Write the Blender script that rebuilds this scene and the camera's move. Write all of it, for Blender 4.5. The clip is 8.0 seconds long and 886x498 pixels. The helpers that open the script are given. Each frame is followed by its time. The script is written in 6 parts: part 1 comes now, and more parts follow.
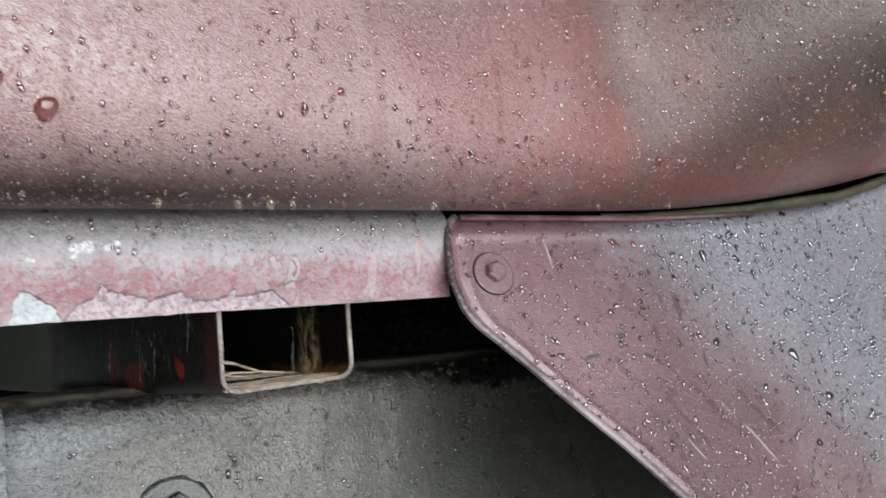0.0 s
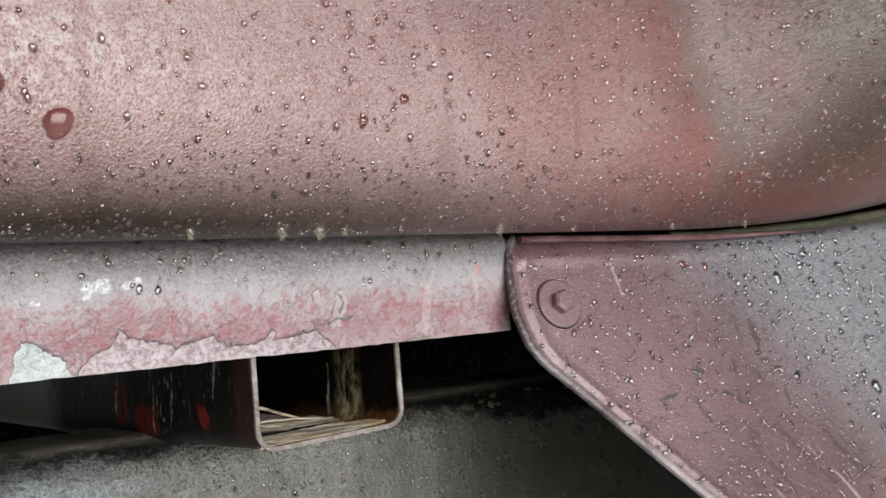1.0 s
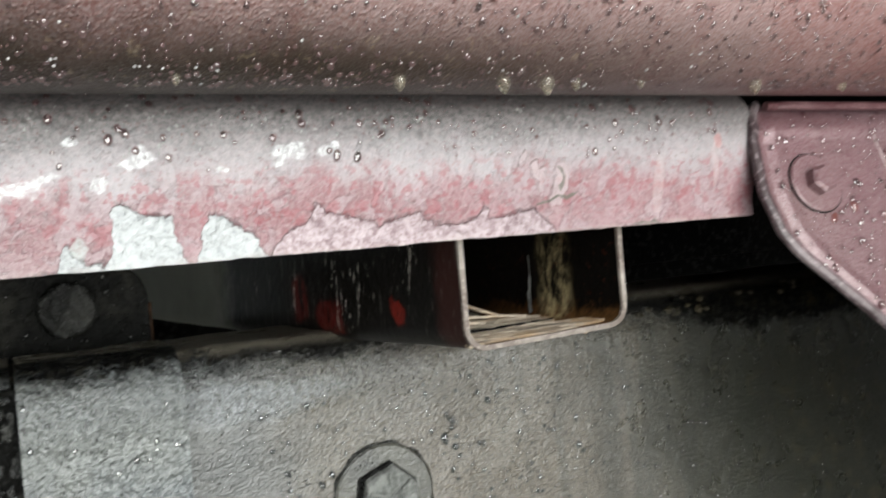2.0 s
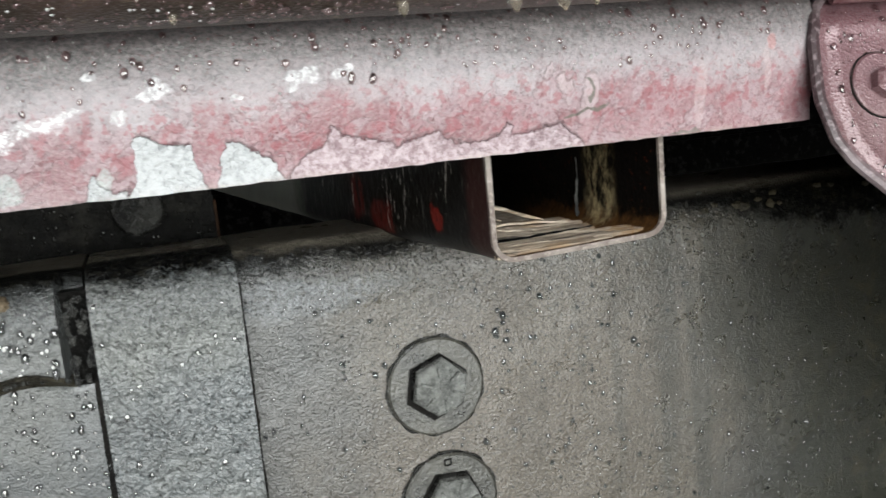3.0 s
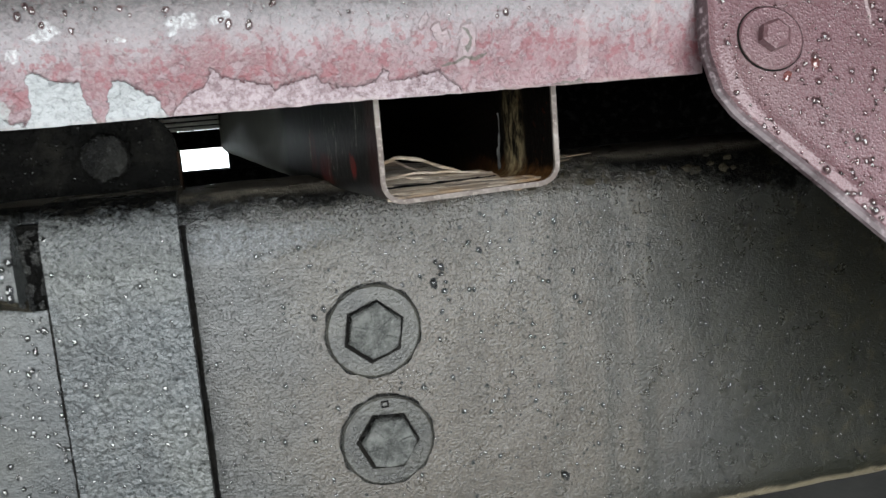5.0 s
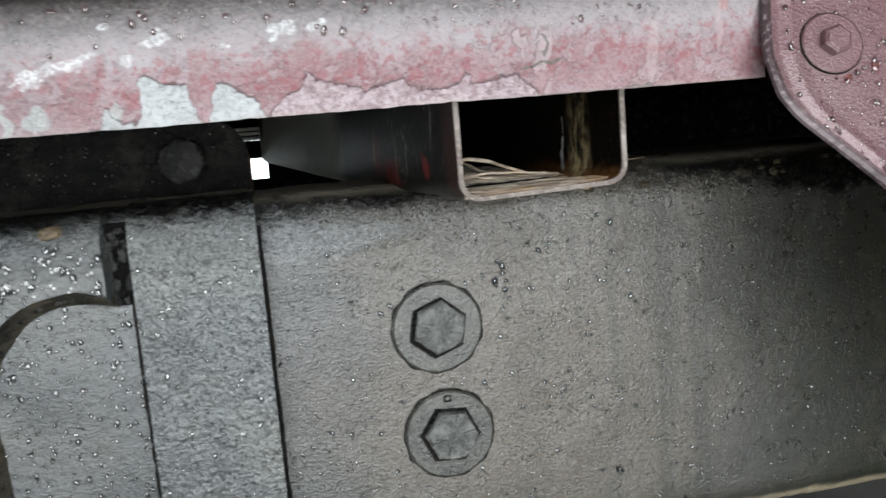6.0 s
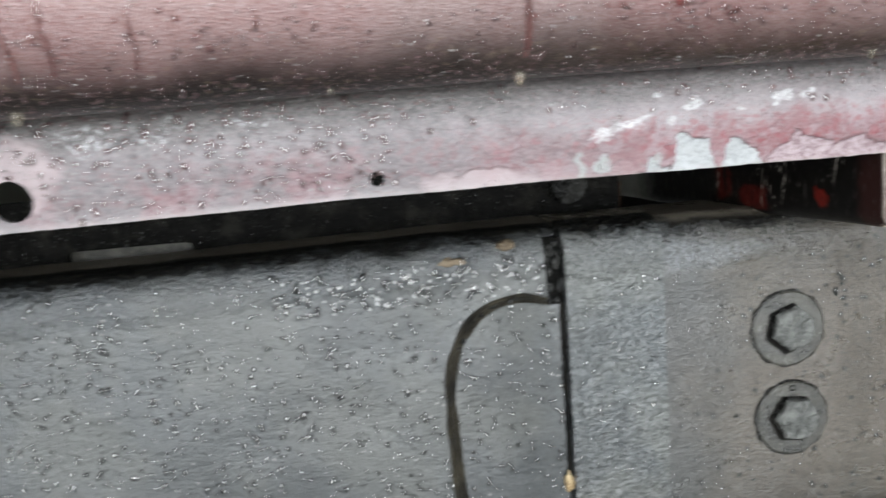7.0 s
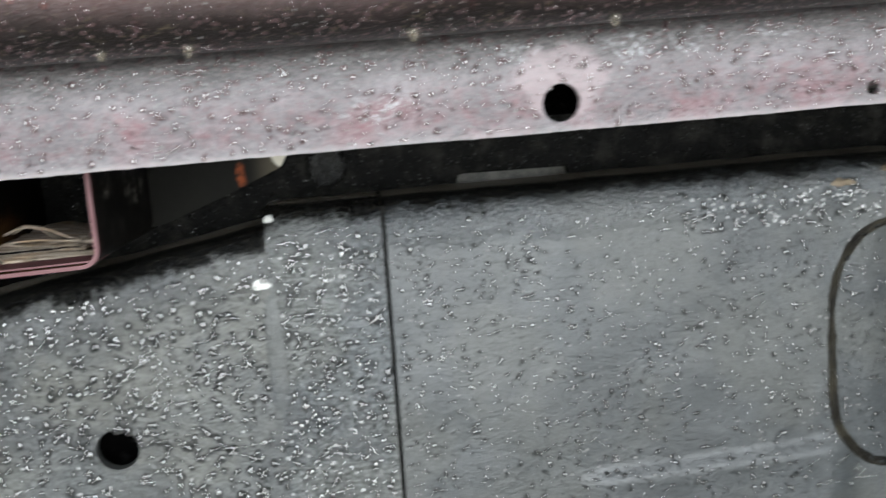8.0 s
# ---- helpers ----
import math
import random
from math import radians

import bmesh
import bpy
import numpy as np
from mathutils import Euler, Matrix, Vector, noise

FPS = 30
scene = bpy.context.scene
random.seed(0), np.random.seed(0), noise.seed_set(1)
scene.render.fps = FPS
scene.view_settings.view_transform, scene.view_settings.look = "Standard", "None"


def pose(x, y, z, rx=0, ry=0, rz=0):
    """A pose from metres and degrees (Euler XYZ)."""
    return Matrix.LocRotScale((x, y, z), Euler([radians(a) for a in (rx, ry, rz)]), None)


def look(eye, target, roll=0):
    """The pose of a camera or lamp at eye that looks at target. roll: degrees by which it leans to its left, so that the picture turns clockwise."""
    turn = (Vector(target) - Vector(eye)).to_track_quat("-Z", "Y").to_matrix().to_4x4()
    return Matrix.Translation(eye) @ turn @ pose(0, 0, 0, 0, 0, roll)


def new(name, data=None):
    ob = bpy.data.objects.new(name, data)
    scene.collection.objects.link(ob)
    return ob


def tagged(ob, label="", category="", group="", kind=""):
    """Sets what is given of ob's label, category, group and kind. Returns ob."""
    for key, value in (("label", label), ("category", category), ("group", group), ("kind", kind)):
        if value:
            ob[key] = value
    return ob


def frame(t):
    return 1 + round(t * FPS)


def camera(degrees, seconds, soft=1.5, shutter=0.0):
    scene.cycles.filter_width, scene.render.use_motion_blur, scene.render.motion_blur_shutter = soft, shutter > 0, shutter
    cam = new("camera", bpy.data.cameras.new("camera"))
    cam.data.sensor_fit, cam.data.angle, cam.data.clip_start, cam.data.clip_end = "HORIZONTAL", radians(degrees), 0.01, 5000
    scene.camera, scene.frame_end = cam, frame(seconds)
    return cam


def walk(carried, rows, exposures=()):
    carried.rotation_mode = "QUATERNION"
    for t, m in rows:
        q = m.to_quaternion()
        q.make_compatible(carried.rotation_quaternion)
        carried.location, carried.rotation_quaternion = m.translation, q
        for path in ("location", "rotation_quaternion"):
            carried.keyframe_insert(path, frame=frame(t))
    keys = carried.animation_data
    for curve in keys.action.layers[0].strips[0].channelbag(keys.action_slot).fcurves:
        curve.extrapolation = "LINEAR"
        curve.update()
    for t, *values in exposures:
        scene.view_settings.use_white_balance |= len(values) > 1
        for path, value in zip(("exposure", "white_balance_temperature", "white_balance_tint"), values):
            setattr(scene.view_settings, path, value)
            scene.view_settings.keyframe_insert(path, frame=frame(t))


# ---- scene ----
cam = camera(54.3, 8.0, soft=1.5, shutter=0.3)
PATH = [
    (0, (0.034, 0.031, 0.654), (1.177, 1.666, 0.802), -4.5),
    (0.5, (0.012, 0.045, 0.67), (1.165, 1.672, 0.816), -4.5),
    (1, (0.037, 0.083, 0.671), (1.212, 1.695, 0.807), -4.7),
    (1.5, (0.037, 0.123, 0.666), (1.177, 1.764, 0.748), -5.0),
    (2, (0.038, 0.136, 0.662), (0.946, 1.918, 0.634), -4.7),
    (2.2, (0.037, 0.14, 0.665), (0.876, 1.951, 0.538), -5.1),
    (3.3, (0.087, 0.121, 0.676), (0.679, 1.998, 0.321), -5.1),
    (3.5, (0.107, 0.121, 0.673), (0.708, 1.993, 0.309), -5.0),
    (4, (0.12, 0.115, 0.665), (0.658, 2.01, 0.319), -4.9),
    (4.5, (0.117, 0.103, 0.662), (0.626, 2.007, 0.321), -4.5),
    (4.7, (0.114, 0.098, 0.66), (0.58, 2.012, 0.316), -4.5),
    (5.8, (0.099, 0.084, 0.659), (0.475, 2.023, 0.346), -5.0),
    (6, (0.09, 0.082, 0.657), (0.468, 2.023, 0.355), -4.8),
    (6.5, (0.017, 0.054, 0.679), (0.381, 1.999, 0.391), -4.5),
    (7, (-0.066, 0.039, 0.685), (0.204, 1.998, 0.385), -4.1),
    (7.5, (-0.157, 0.026, 0.692), (0.07, 1.987, 0.369), -4.0),
    (7.8, (-0.202, 0.026, 0.674), (0.005, 1.991, 0.362), -4.2),
    (8, (-0.238, 0.031, 0.671), (-0.034, 1.993, 0.337), -3.8),
]
walk(cam, [(t, look(eye, target, roll)) for t, eye, target, roll in PATH], exposures=[(0.0, 0.18, 6150, 5), (0.5, 0.1, 6400, 5), (1.2, 0.12, 6400, 5), (2.0, 0.40, 6480, 4), (3.4, 0.14, 6330, 6), (4.0, -0.08, 6150, 6), (4.7, -0.05, 6200, 6), (6.0, 0.06, 6200, 6), (7.0, 0.2, 6200, 7), (8.0, 0.12, 6150, 6)])


# ---- world, sun, exposure ----
world = bpy.data.worlds.new("overcast_sky")
scene.world = world
world.use_nodes = True
wt = world.node_tree
sky = wt.nodes.new("ShaderNodeTexSky")
sky.sky_type = "NISHITA"
sky.sun_disc = False
sky.sun_elevation = radians(48)
sky.sun_rotation = radians(250)
sky.air_density, sky.dust_density, sky.ozone_density = 1.0, 2.0, 1.2
wt.links.new(sky.outputs[0], wt.nodes["Background"].inputs[0])
wt.nodes["Background"].inputs[1].default_value = 0.12

sun_data = bpy.data.lights.new("sun", "SUN")
sun_data.energy, sun_data.angle, sun_data.color = 2.5, radians(0.6), (1.0, 0.97, 0.93)
sun = new("sun", sun_data)
sun.matrix_world = look((-4.0, -1.5, 5.0), (0, 0, 0))

# The workshop, out of view and inferred from the light: floor one metre below the origin, a wide doorway in front of
# the raised vehicle and a low opening behind it.
FLOOR, CEILING = -1.0, 2.9
WEST, EAST, FRONT, BACK = -3.6, 3.0, -3.2, 4.0
DOOR = (-2.3, 2.1, 2.7)
SKYLINE = 0.05
VENT = (-0.9, 0.9, 0.1, 0.95)


def opening_light(name, x0, x1, z0, z1, y, towards, watts, color):
    """Daylight entering through an opening of the workshop."""
    data = bpy.data.lights.new(name, "AREA")
    data.shape, data.size, data.size_y, data.energy, data.color = "RECTANGLE", x1 - x0, z1 - z0, watts, color
    ob = new(name, data)
    ob.matrix_world = look(((x0 + x1) / 2, y, (z0 + z1) / 2), ((x0 + x1) / 2, y + towards, (z0 + z1) / 2))
    return ob


opening_light("doorway_daylight", DOOR[0], DOOR[1], SKYLINE, DOOR[2], FRONT - 0.05, 1, 208, (1.0, 0.99, 0.98))
# Lamp for light off the yard, added to brighten the rail's lower face.
opening_light("doorway_ground_glow", DOOR[0], DOOR[1], FLOOR + 0.02, SKYLINE - 0.01, FRONT - 0.05, 1, 48, (1.0, 0.99, 0.96))
opening_light("vent_daylight", VENT[0], VENT[1], VENT[2], VENT[3], BACK + 0.05, -1, 20, (0.96, 0.98, 1.0))


# ---- materials ----
class Nodes:
    """Small builder for procedural node materials, in world metres."""

    def __init__(self, name):
        self.mat = bpy.data.materials.new(name)
        self.mat.use_nodes = True
        self.tree = self.mat.node_tree
        self.bsdf = self.tree.nodes["Principled BSDF"]
        self.where = self.tree.nodes.new("ShaderNodeNewGeometry").outputs["Position"]

    def link(self, a, b):
        self.tree.links.new(a, b)

    def put(self, socket, value):
        if isinstance(value, bpy.types.NodeSocket):
            self.link(value, socket)
        elif isinstance(value, tuple) and len(value) == 3 and socket.type == "RGBA":
            socket.default_value = (*value, 1)
        else:
            socket.default_value = value

    def math(self, op, a, b=0.0, c=0.0):
        n = self.tree.nodes.new("ShaderNodeMath")
        n.operation = op
        self.put(n.inputs[0], a), self.put(n.inputs[1], b), self.put(n.inputs[2], c)
        return n.outputs[0]

    def mix(self, f, a, b, kind="MIX"):
        n = self.tree.nodes.new("ShaderNodeMix")
        n.data_type, n.blend_type = "RGBA", kind
        self.put(n.inputs[0], f), self.put(n.inputs[6], a), self.put(n.inputs[7], b)
        return n.outputs[2]

    def ramp(self, value, lo, hi):
        n = self.tree.nodes.new("ShaderNodeMapRange")
        n.interpolation_type = "SMOOTHSTEP"
        self.put(n.inputs[0], value)
        n.inputs[1].default_value, n.inputs[2].default_value = lo, hi
        return n.outputs[0]

    def stretch(self, sx=1.0, sy=1.0, sz=1.0, where=None):
        n = self.tree.nodes.new("ShaderNodeMapping")
        self.link(where or self.where, n.inputs[0])
        n.inputs["Scale"].default_value = (sx, sy, sz)
        return n.outputs[0]

    def noise(self, scale, detail=3.0, rough=0.55, where=None, warp=0.0):
        n = self.tree.nodes.new("ShaderNodeTexNoise")
        self.link(where or self.where, n.inputs["Vector"])
        n.inputs["Scale"].default_value, n.inputs["Detail"].default_value = scale, detail
        n.inputs["Roughness"].default_value, n.inputs["Distortion"].default_value = rough, warp
        return n.outputs[0]

    def cells(self, scale, where=None):
        n = self.tree.nodes.new("ShaderNodeTexVoronoi")
        self.link(where or self.where, n.inputs["Vector"])
        n.inputs["Scale"].default_value = scale
        return n.outputs["Distance"]

    def axis(self, letter, where=None):
        n = self.tree.nodes.new("ShaderNodeSeparateXYZ")
        self.link(where or self.where, n.inputs[0])
        return n.outputs["XYZ".index(letter)]

    def warped(self, amount, scale):
        """World position shaken by noise, for ragged outlines."""
        n = self.tree.nodes.new("ShaderNodeTexNoise")
        n.inputs["Scale"].default_value, n.inputs["Detail"].default_value = scale, 4
        self.link(self.where, n.inputs["Vector"])
        m = self.tree.nodes.new("ShaderNodeVectorMath")
        m.operation = "MULTIPLY_ADD"
        self.link(n.outputs["Color"], m.inputs[0])
        m.inputs[1].default_value = (amount, amount, amount)
        s = self.tree.nodes.new("ShaderNodeVectorMath")
        s.operation = "SUBTRACT"
        self.link(self.where, s.inputs[0])
        s.inputs[1].default_value = (amount / 2, amount / 2, amount / 2)
        self.link(s.outputs[0], m.inputs[2])
        return m.outputs[0]

    def spot(self, where, x, z, rx, rz, soft=0.35):
        """1 inside an ellipse on the x-z plane, 0 outside."""
        dx = self.math("DIVIDE", self.math("SUBTRACT", self.axis("X", where), x), rx)
        dz = self.math("DIVIDE", self.math("SUBTRACT", self.axis("Z", where), z), rz)
        d = self.math("ADD", self.math("MULTIPLY", dx, dx), self.math("MULTIPLY", dz, dz))
        return self.math("SUBTRACT", 1.0, self.ramp(d, 1 - soft, 1 + soft))

    def stroke(self, where, x0, z0, x1, z1, width):
        """1 along a straight scratch on the x-z plane, tapering at its ends."""
        px, pz = self.math("SUBTRACT", self.axis("X", where), x0), self.math("SUBTRACT", self.axis("Z", where), z0)
        dx, dz = x1 - x0, z1 - z0
        size = math.hypot(dx, dz)
        along = self.math("ADD", self.math("MULTIPLY", px, dx / size ** 2), self.math("MULTIPLY", pz, dz / size ** 2))
        away = self.math("ABSOLUTE", self.math("ADD", self.math("MULTIPLY", px, -dz / size), self.math("MULTIPLY", pz, dx / size)))
        f = self.math("SUBTRACT", along, 0.5)
        over = self.math("MULTIPLY", self.math("MULTIPLY", f, f), 4.0)
        return self.math("SUBTRACT", 1.0, self.ramp(self.math("ADD", self.math("DIVIDE", away, width), self.math("MULTIPLY", over, over)), 0.55, 1.1))

    def line(self, value, lo, hi, base, rise, knots):
        """Height of an uneven edge along an axis, straight from knot to knot."""
        n = self.tree.nodes.new("ShaderNodeValToRGB")
        self.put(n.inputs[0], self.math("DIVIDE", self.math("SUBTRACT", value, lo), hi - lo))
        els = n.color_ramp.elements
        while len(els) < len(knots):
            els.new(0.5)
        for e, (a, b) in zip(els, knots):
            e.position = (a - lo) / (hi - lo)
            v = (b - base) / rise
            e.color = (v, v, v, 1)
        return self.math("MULTIPLY_ADD", n.outputs[0], rise, base)

    def either(self, *masks):
        out = masks[0]
        for m in masks[1:]:
            out = self.math("MAXIMUM", out, m)
        return out

    def bump(self, height, strength, distance, normal=None):
        n = self.tree.nodes.new("ShaderNodeBump")
        self.put(n.inputs["Height"], height)
        n.inputs["Strength"].default_value, n.inputs["Distance"].default_value = strength, distance
        if normal:
            self.link(normal, n.inputs["Normal"])
        return n.outputs[0]

    def done(self, color, rough, normal=None, metal=0.0, **more):
        self.put(self.bsdf.inputs["Base Color"], color)
        self.put(self.bsdf.inputs["Roughness"], rough)
        self.put(self.bsdf.inputs["Metallic"], metal)
        if normal:
            self.link(normal, self.bsdf.inputs["Normal"])
            self.link(normal, self.bsdf.inputs["Coat Normal"])
        for key, value in more.items():
            self.put(self.bsdf.inputs[key.replace("_", " ")], value)
        return self.mat


def red_paint(name, grime_and_shade, rough0, deep, faded, haze):
    """Maroon metallic paint hazed over by a mist of tiny droplets, mottled by weather, with dirt low on the rolled
    edge; soft shade, haze and reflections are painted into the colour.
    """
    n = Nodes(name)
    big = n.noise(9.0, 4, 0.6)
    tone = n.mix(n.ramp(big, 0.35, 0.66), deep, faded)
    grey = n.ramp(n.noise(6.0, 3, 0.6, n.stretch(1.3, 1, 0.7)), 0.5, 0.68)
    tone = n.mix(n.math("MULTIPLY", grey, 0.6), tone, (0.20, 0.145, 0.132))
    if grime_and_shade:
        # Dark, red and brown patches stand for reflections and shading on the flare.
        w = n.warped(0.09, 14.0)
        tone = n.mix(n.math("MULTIPLY", n.either(n.spot(w, 0.245, 0.765, 0.055, 0.05, 0.9), n.spot(w, 0.32, 0.705, 0.09, 0.016, 0.9)), 0.75), tone, (0.19, 0.050, 0.041))
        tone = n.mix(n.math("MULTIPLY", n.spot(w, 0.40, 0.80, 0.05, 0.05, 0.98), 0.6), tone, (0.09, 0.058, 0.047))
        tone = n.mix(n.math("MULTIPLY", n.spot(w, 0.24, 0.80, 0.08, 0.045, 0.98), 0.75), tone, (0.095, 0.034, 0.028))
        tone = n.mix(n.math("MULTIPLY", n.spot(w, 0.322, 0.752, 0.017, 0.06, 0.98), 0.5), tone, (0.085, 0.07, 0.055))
    if grime_and_shade:
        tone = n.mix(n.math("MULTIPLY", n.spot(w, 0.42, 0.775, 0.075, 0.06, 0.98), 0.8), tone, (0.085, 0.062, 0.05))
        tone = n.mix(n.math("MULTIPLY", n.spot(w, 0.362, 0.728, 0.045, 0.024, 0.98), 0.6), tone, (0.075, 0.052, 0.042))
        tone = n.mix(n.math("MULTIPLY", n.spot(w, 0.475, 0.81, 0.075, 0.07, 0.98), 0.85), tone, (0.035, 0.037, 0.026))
        tone = n.mix(n.math("MULTIPLY", n.spot(w, 0.43, 0.722, 0.05, 0.014, 0.98), 0.5), tone, (0.14, 0.062, 0.03))
    # Pale haze of reflected sky, painted in and fading to the right.
    fine = n.ramp(n.noise(1400.0, 3, 0.75), 0.34, 0.66)
    thin = n.math("MULTIPLY_ADD", n.ramp(n.axis("X"), 0.2, 0.37), -0.85 if grime_and_shade else 0.0, 1.0)
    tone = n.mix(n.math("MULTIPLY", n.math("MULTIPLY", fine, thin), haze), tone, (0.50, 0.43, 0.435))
    if grime_and_shade:
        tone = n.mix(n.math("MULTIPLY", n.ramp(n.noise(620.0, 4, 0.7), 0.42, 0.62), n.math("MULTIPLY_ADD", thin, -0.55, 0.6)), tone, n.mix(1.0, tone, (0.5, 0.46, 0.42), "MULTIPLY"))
    dots = n.math("MULTIPLY", n.ramp(n.noise(800.0, 2, 0.5), 0.6, 0.68), thin)
    tone = n.mix(n.math("MULTIPLY", dots, 0.18), tone, (0.10, 0.04, 0.036))
    if grime_and_shade:
        # Dirt on the lip, deepened for the shade of its rolled-under edge.
        z = n.math("ADD", n.axis("Z"), n.math("MULTIPLY", n.noise(26.0, 4, 0.7), 0.016))
        low = n.math("SUBTRACT", 1.0, n.ramp(z, 0.704, 0.722))
        left = n.math("SUBTRACT", 1.0, n.ramp(n.axis("X"), 0.10, 0.26))
        lichen = n.ramp(n.noise(300.0, 5, 0.75), 0.57, 0.66)
        crust = n.mix(n.ramp(n.axis("X"), -0.08, 0.1), (0.010, 0.008, 0.006), (0.030, 0.022, 0.013))
        dirt = n.mix(lichen, crust, (0.13, 0.105, 0.065))
        tone = n.mix(n.math("MULTIPLY", low, n.math("MULTIPLY_ADD", left, 0.78, 0.20)), tone, dirt)
        # Greyish mottled haze painted in towards the left.
        bloom = n.math("MULTIPLY", n.ramp(n.noise(330.0, 5, 0.7), 0.45, 0.6), n.math("MULTIPLY", n.math("SUBTRACT", 1.0, n.ramp(n.axis("X"), 0.05, 0.16)), n.ramp(n.axis("Z"), 0.715, 0.735)))
        tone = n.mix(n.math("MULTIPLY", bloom, 0.5), tone, (0.46, 0.42, 0.41))
        runs = n.ramp(n.noise(26.0, 3, 0.6, n.stretch(3.0, 1, 0.15)), 0.62, 0.7)
        tone = n.mix(n.math("MULTIPLY", runs, 0.22), tone, (0.12, 0.035, 0.03))
    else:
        # Blue-grey towards the right stands for sky reflected in the apron.
        paled = n.ramp(n.math("ADD", n.math("MULTIPLY_ADD", n.axis("Z"), 0.9, n.axis("X")), n.math("MULTIPLY", n.noise(18.0, 5, 0.7), 0.1)), 0.94, 1.075)
        tone = n.mix(n.math("MULTIPLY", paled, 0.8), tone, n.mix(fine, (0.10, 0.106, 0.118), (0.31, 0.32, 0.34)))
        turn = n.tree.nodes.new("ShaderNodeMapping")
        n.link(n.where, turn.inputs[0])
        turn.inputs["Rotation"].default_value = (0, radians(-38), 0)
        turn.inputs["Scale"].default_value = (1.0, 1.0, 0.09)
        lines = n.ramp(n.noise(150.0, 4, 0.6, turn.outputs[0]), 0.6, 0.68)
        here = n.spot(n.warped(0.02, 30.0), 0.352, 0.622, 0.035, 0.035, 0.8)
        tone = n.mix(n.math("MULTIPLY", n.math("MULTIPLY", lines, here), 0.8), tone, (0.06, 0.025, 0.028))
        rub = n.math("MULTIPLY", n.ramp(n.noise(260.0, 4, 0.7), 0.56, 0.64), n.spot(n.warped(0.03, 30.0), 0.345, 0.655, 0.028, 0.012, 0.9))
        tone = n.mix(n.math("MULTIPLY", rub, 0.8), tone, (0.07, 0.025, 0.028))
        scratch = n.spot(n.warped(0.002, 60.0), 0.292, 0.677, 0.0005, 0.007)
        tone = n.mix(n.math("MULTIPLY", scratch, 0.7), tone, (0.45, 0.36, 0.36))
        sw = n.warped(0.0016, 220.0)
        wide = n.warped(0.007, 160.0)
        gouge = n.either(n.stroke(wide, 0.3085, 0.6302, 0.3165, 0.6185, 0.0014), n.stroke(wide, 0.3303, 0.6136, 0.3475, 0.5850, 0.0016),
                         n.stroke(wide, 0.3475, 0.6150, 0.3690, 0.5866, 0.0017), n.stroke(wide, 0.3190, 0.6090, 0.3330, 0.5800, 0.0015),
                         n.stroke(wide, 0.3316, 0.6165, 0.3380, 0.6080, 0.0014), n.stroke(wide, 0.374, 0.610, 0.392, 0.585, 0.0014))
        tone = n.mix(n.math("MULTIPLY", gouge, 0.5), tone, (0.035, 0.016, 0.018))
        green = n.either(n.stroke(sw, 0.3262, 0.6303, 0.3368, 0.6226, 0.0010), n.spot(sw, 0.3169, 0.6380, 0.0018, 0.0013), n.stroke(sw, 0.2925, 0.6295, 0.3035, 0.6312, 0.0011),
                         n.stroke(sw, 0.3495, 0.6345, 0.3505, 0.6300, 0.0010))
        tone = n.mix(n.math("MULTIPLY", green, 0.9), tone, (0.030, 0.034, 0.028))
        bare = n.either(n.stroke(sw, 0.3709, 0.5935, 0.3825, 0.5745, 0.0008), n.stroke(sw, 0.362, 0.604, 0.3675, 0.5955, 0.0006), n.stroke(sw, 0.335, 0.592, 0.3425, 0.580, 0.0005))
        tone = n.mix(n.math("MULTIPLY", bare, 0.7), tone, (0.42, 0.37, 0.37))
    mist = n.cells(1250.0)
    relief = n.bump(n.math("SUBTRACT", 1.0, n.ramp(mist, 0.0, 0.62)), 0.45 if grime_and_shade else 0.25, 0.0005)
    relief = n.bump(n.noise(800.0, 4, 0.6), 0.45 if grime_and_shade else 0.22, 0.0005, relief)
    rough = n.math("MULTIPLY_ADD", n.noise(60.0, 3), 0.2, rough0)
    return n.done(tone, rough, relief, 0.2, Coat_Weight=0.35 if grime_and_shade else 0.6, Coat_Roughness=0.22, Specular_IOR_Level=0.35 if grime_and_shade else 0.5)


def wet_paint(name, tone0, tone1):
    """Clean wet paint as it shows under a drop."""
    n = Nodes(name)
    return n.done(n.mix(n.noise(80.0, 3), tone0, tone1), 0.5)


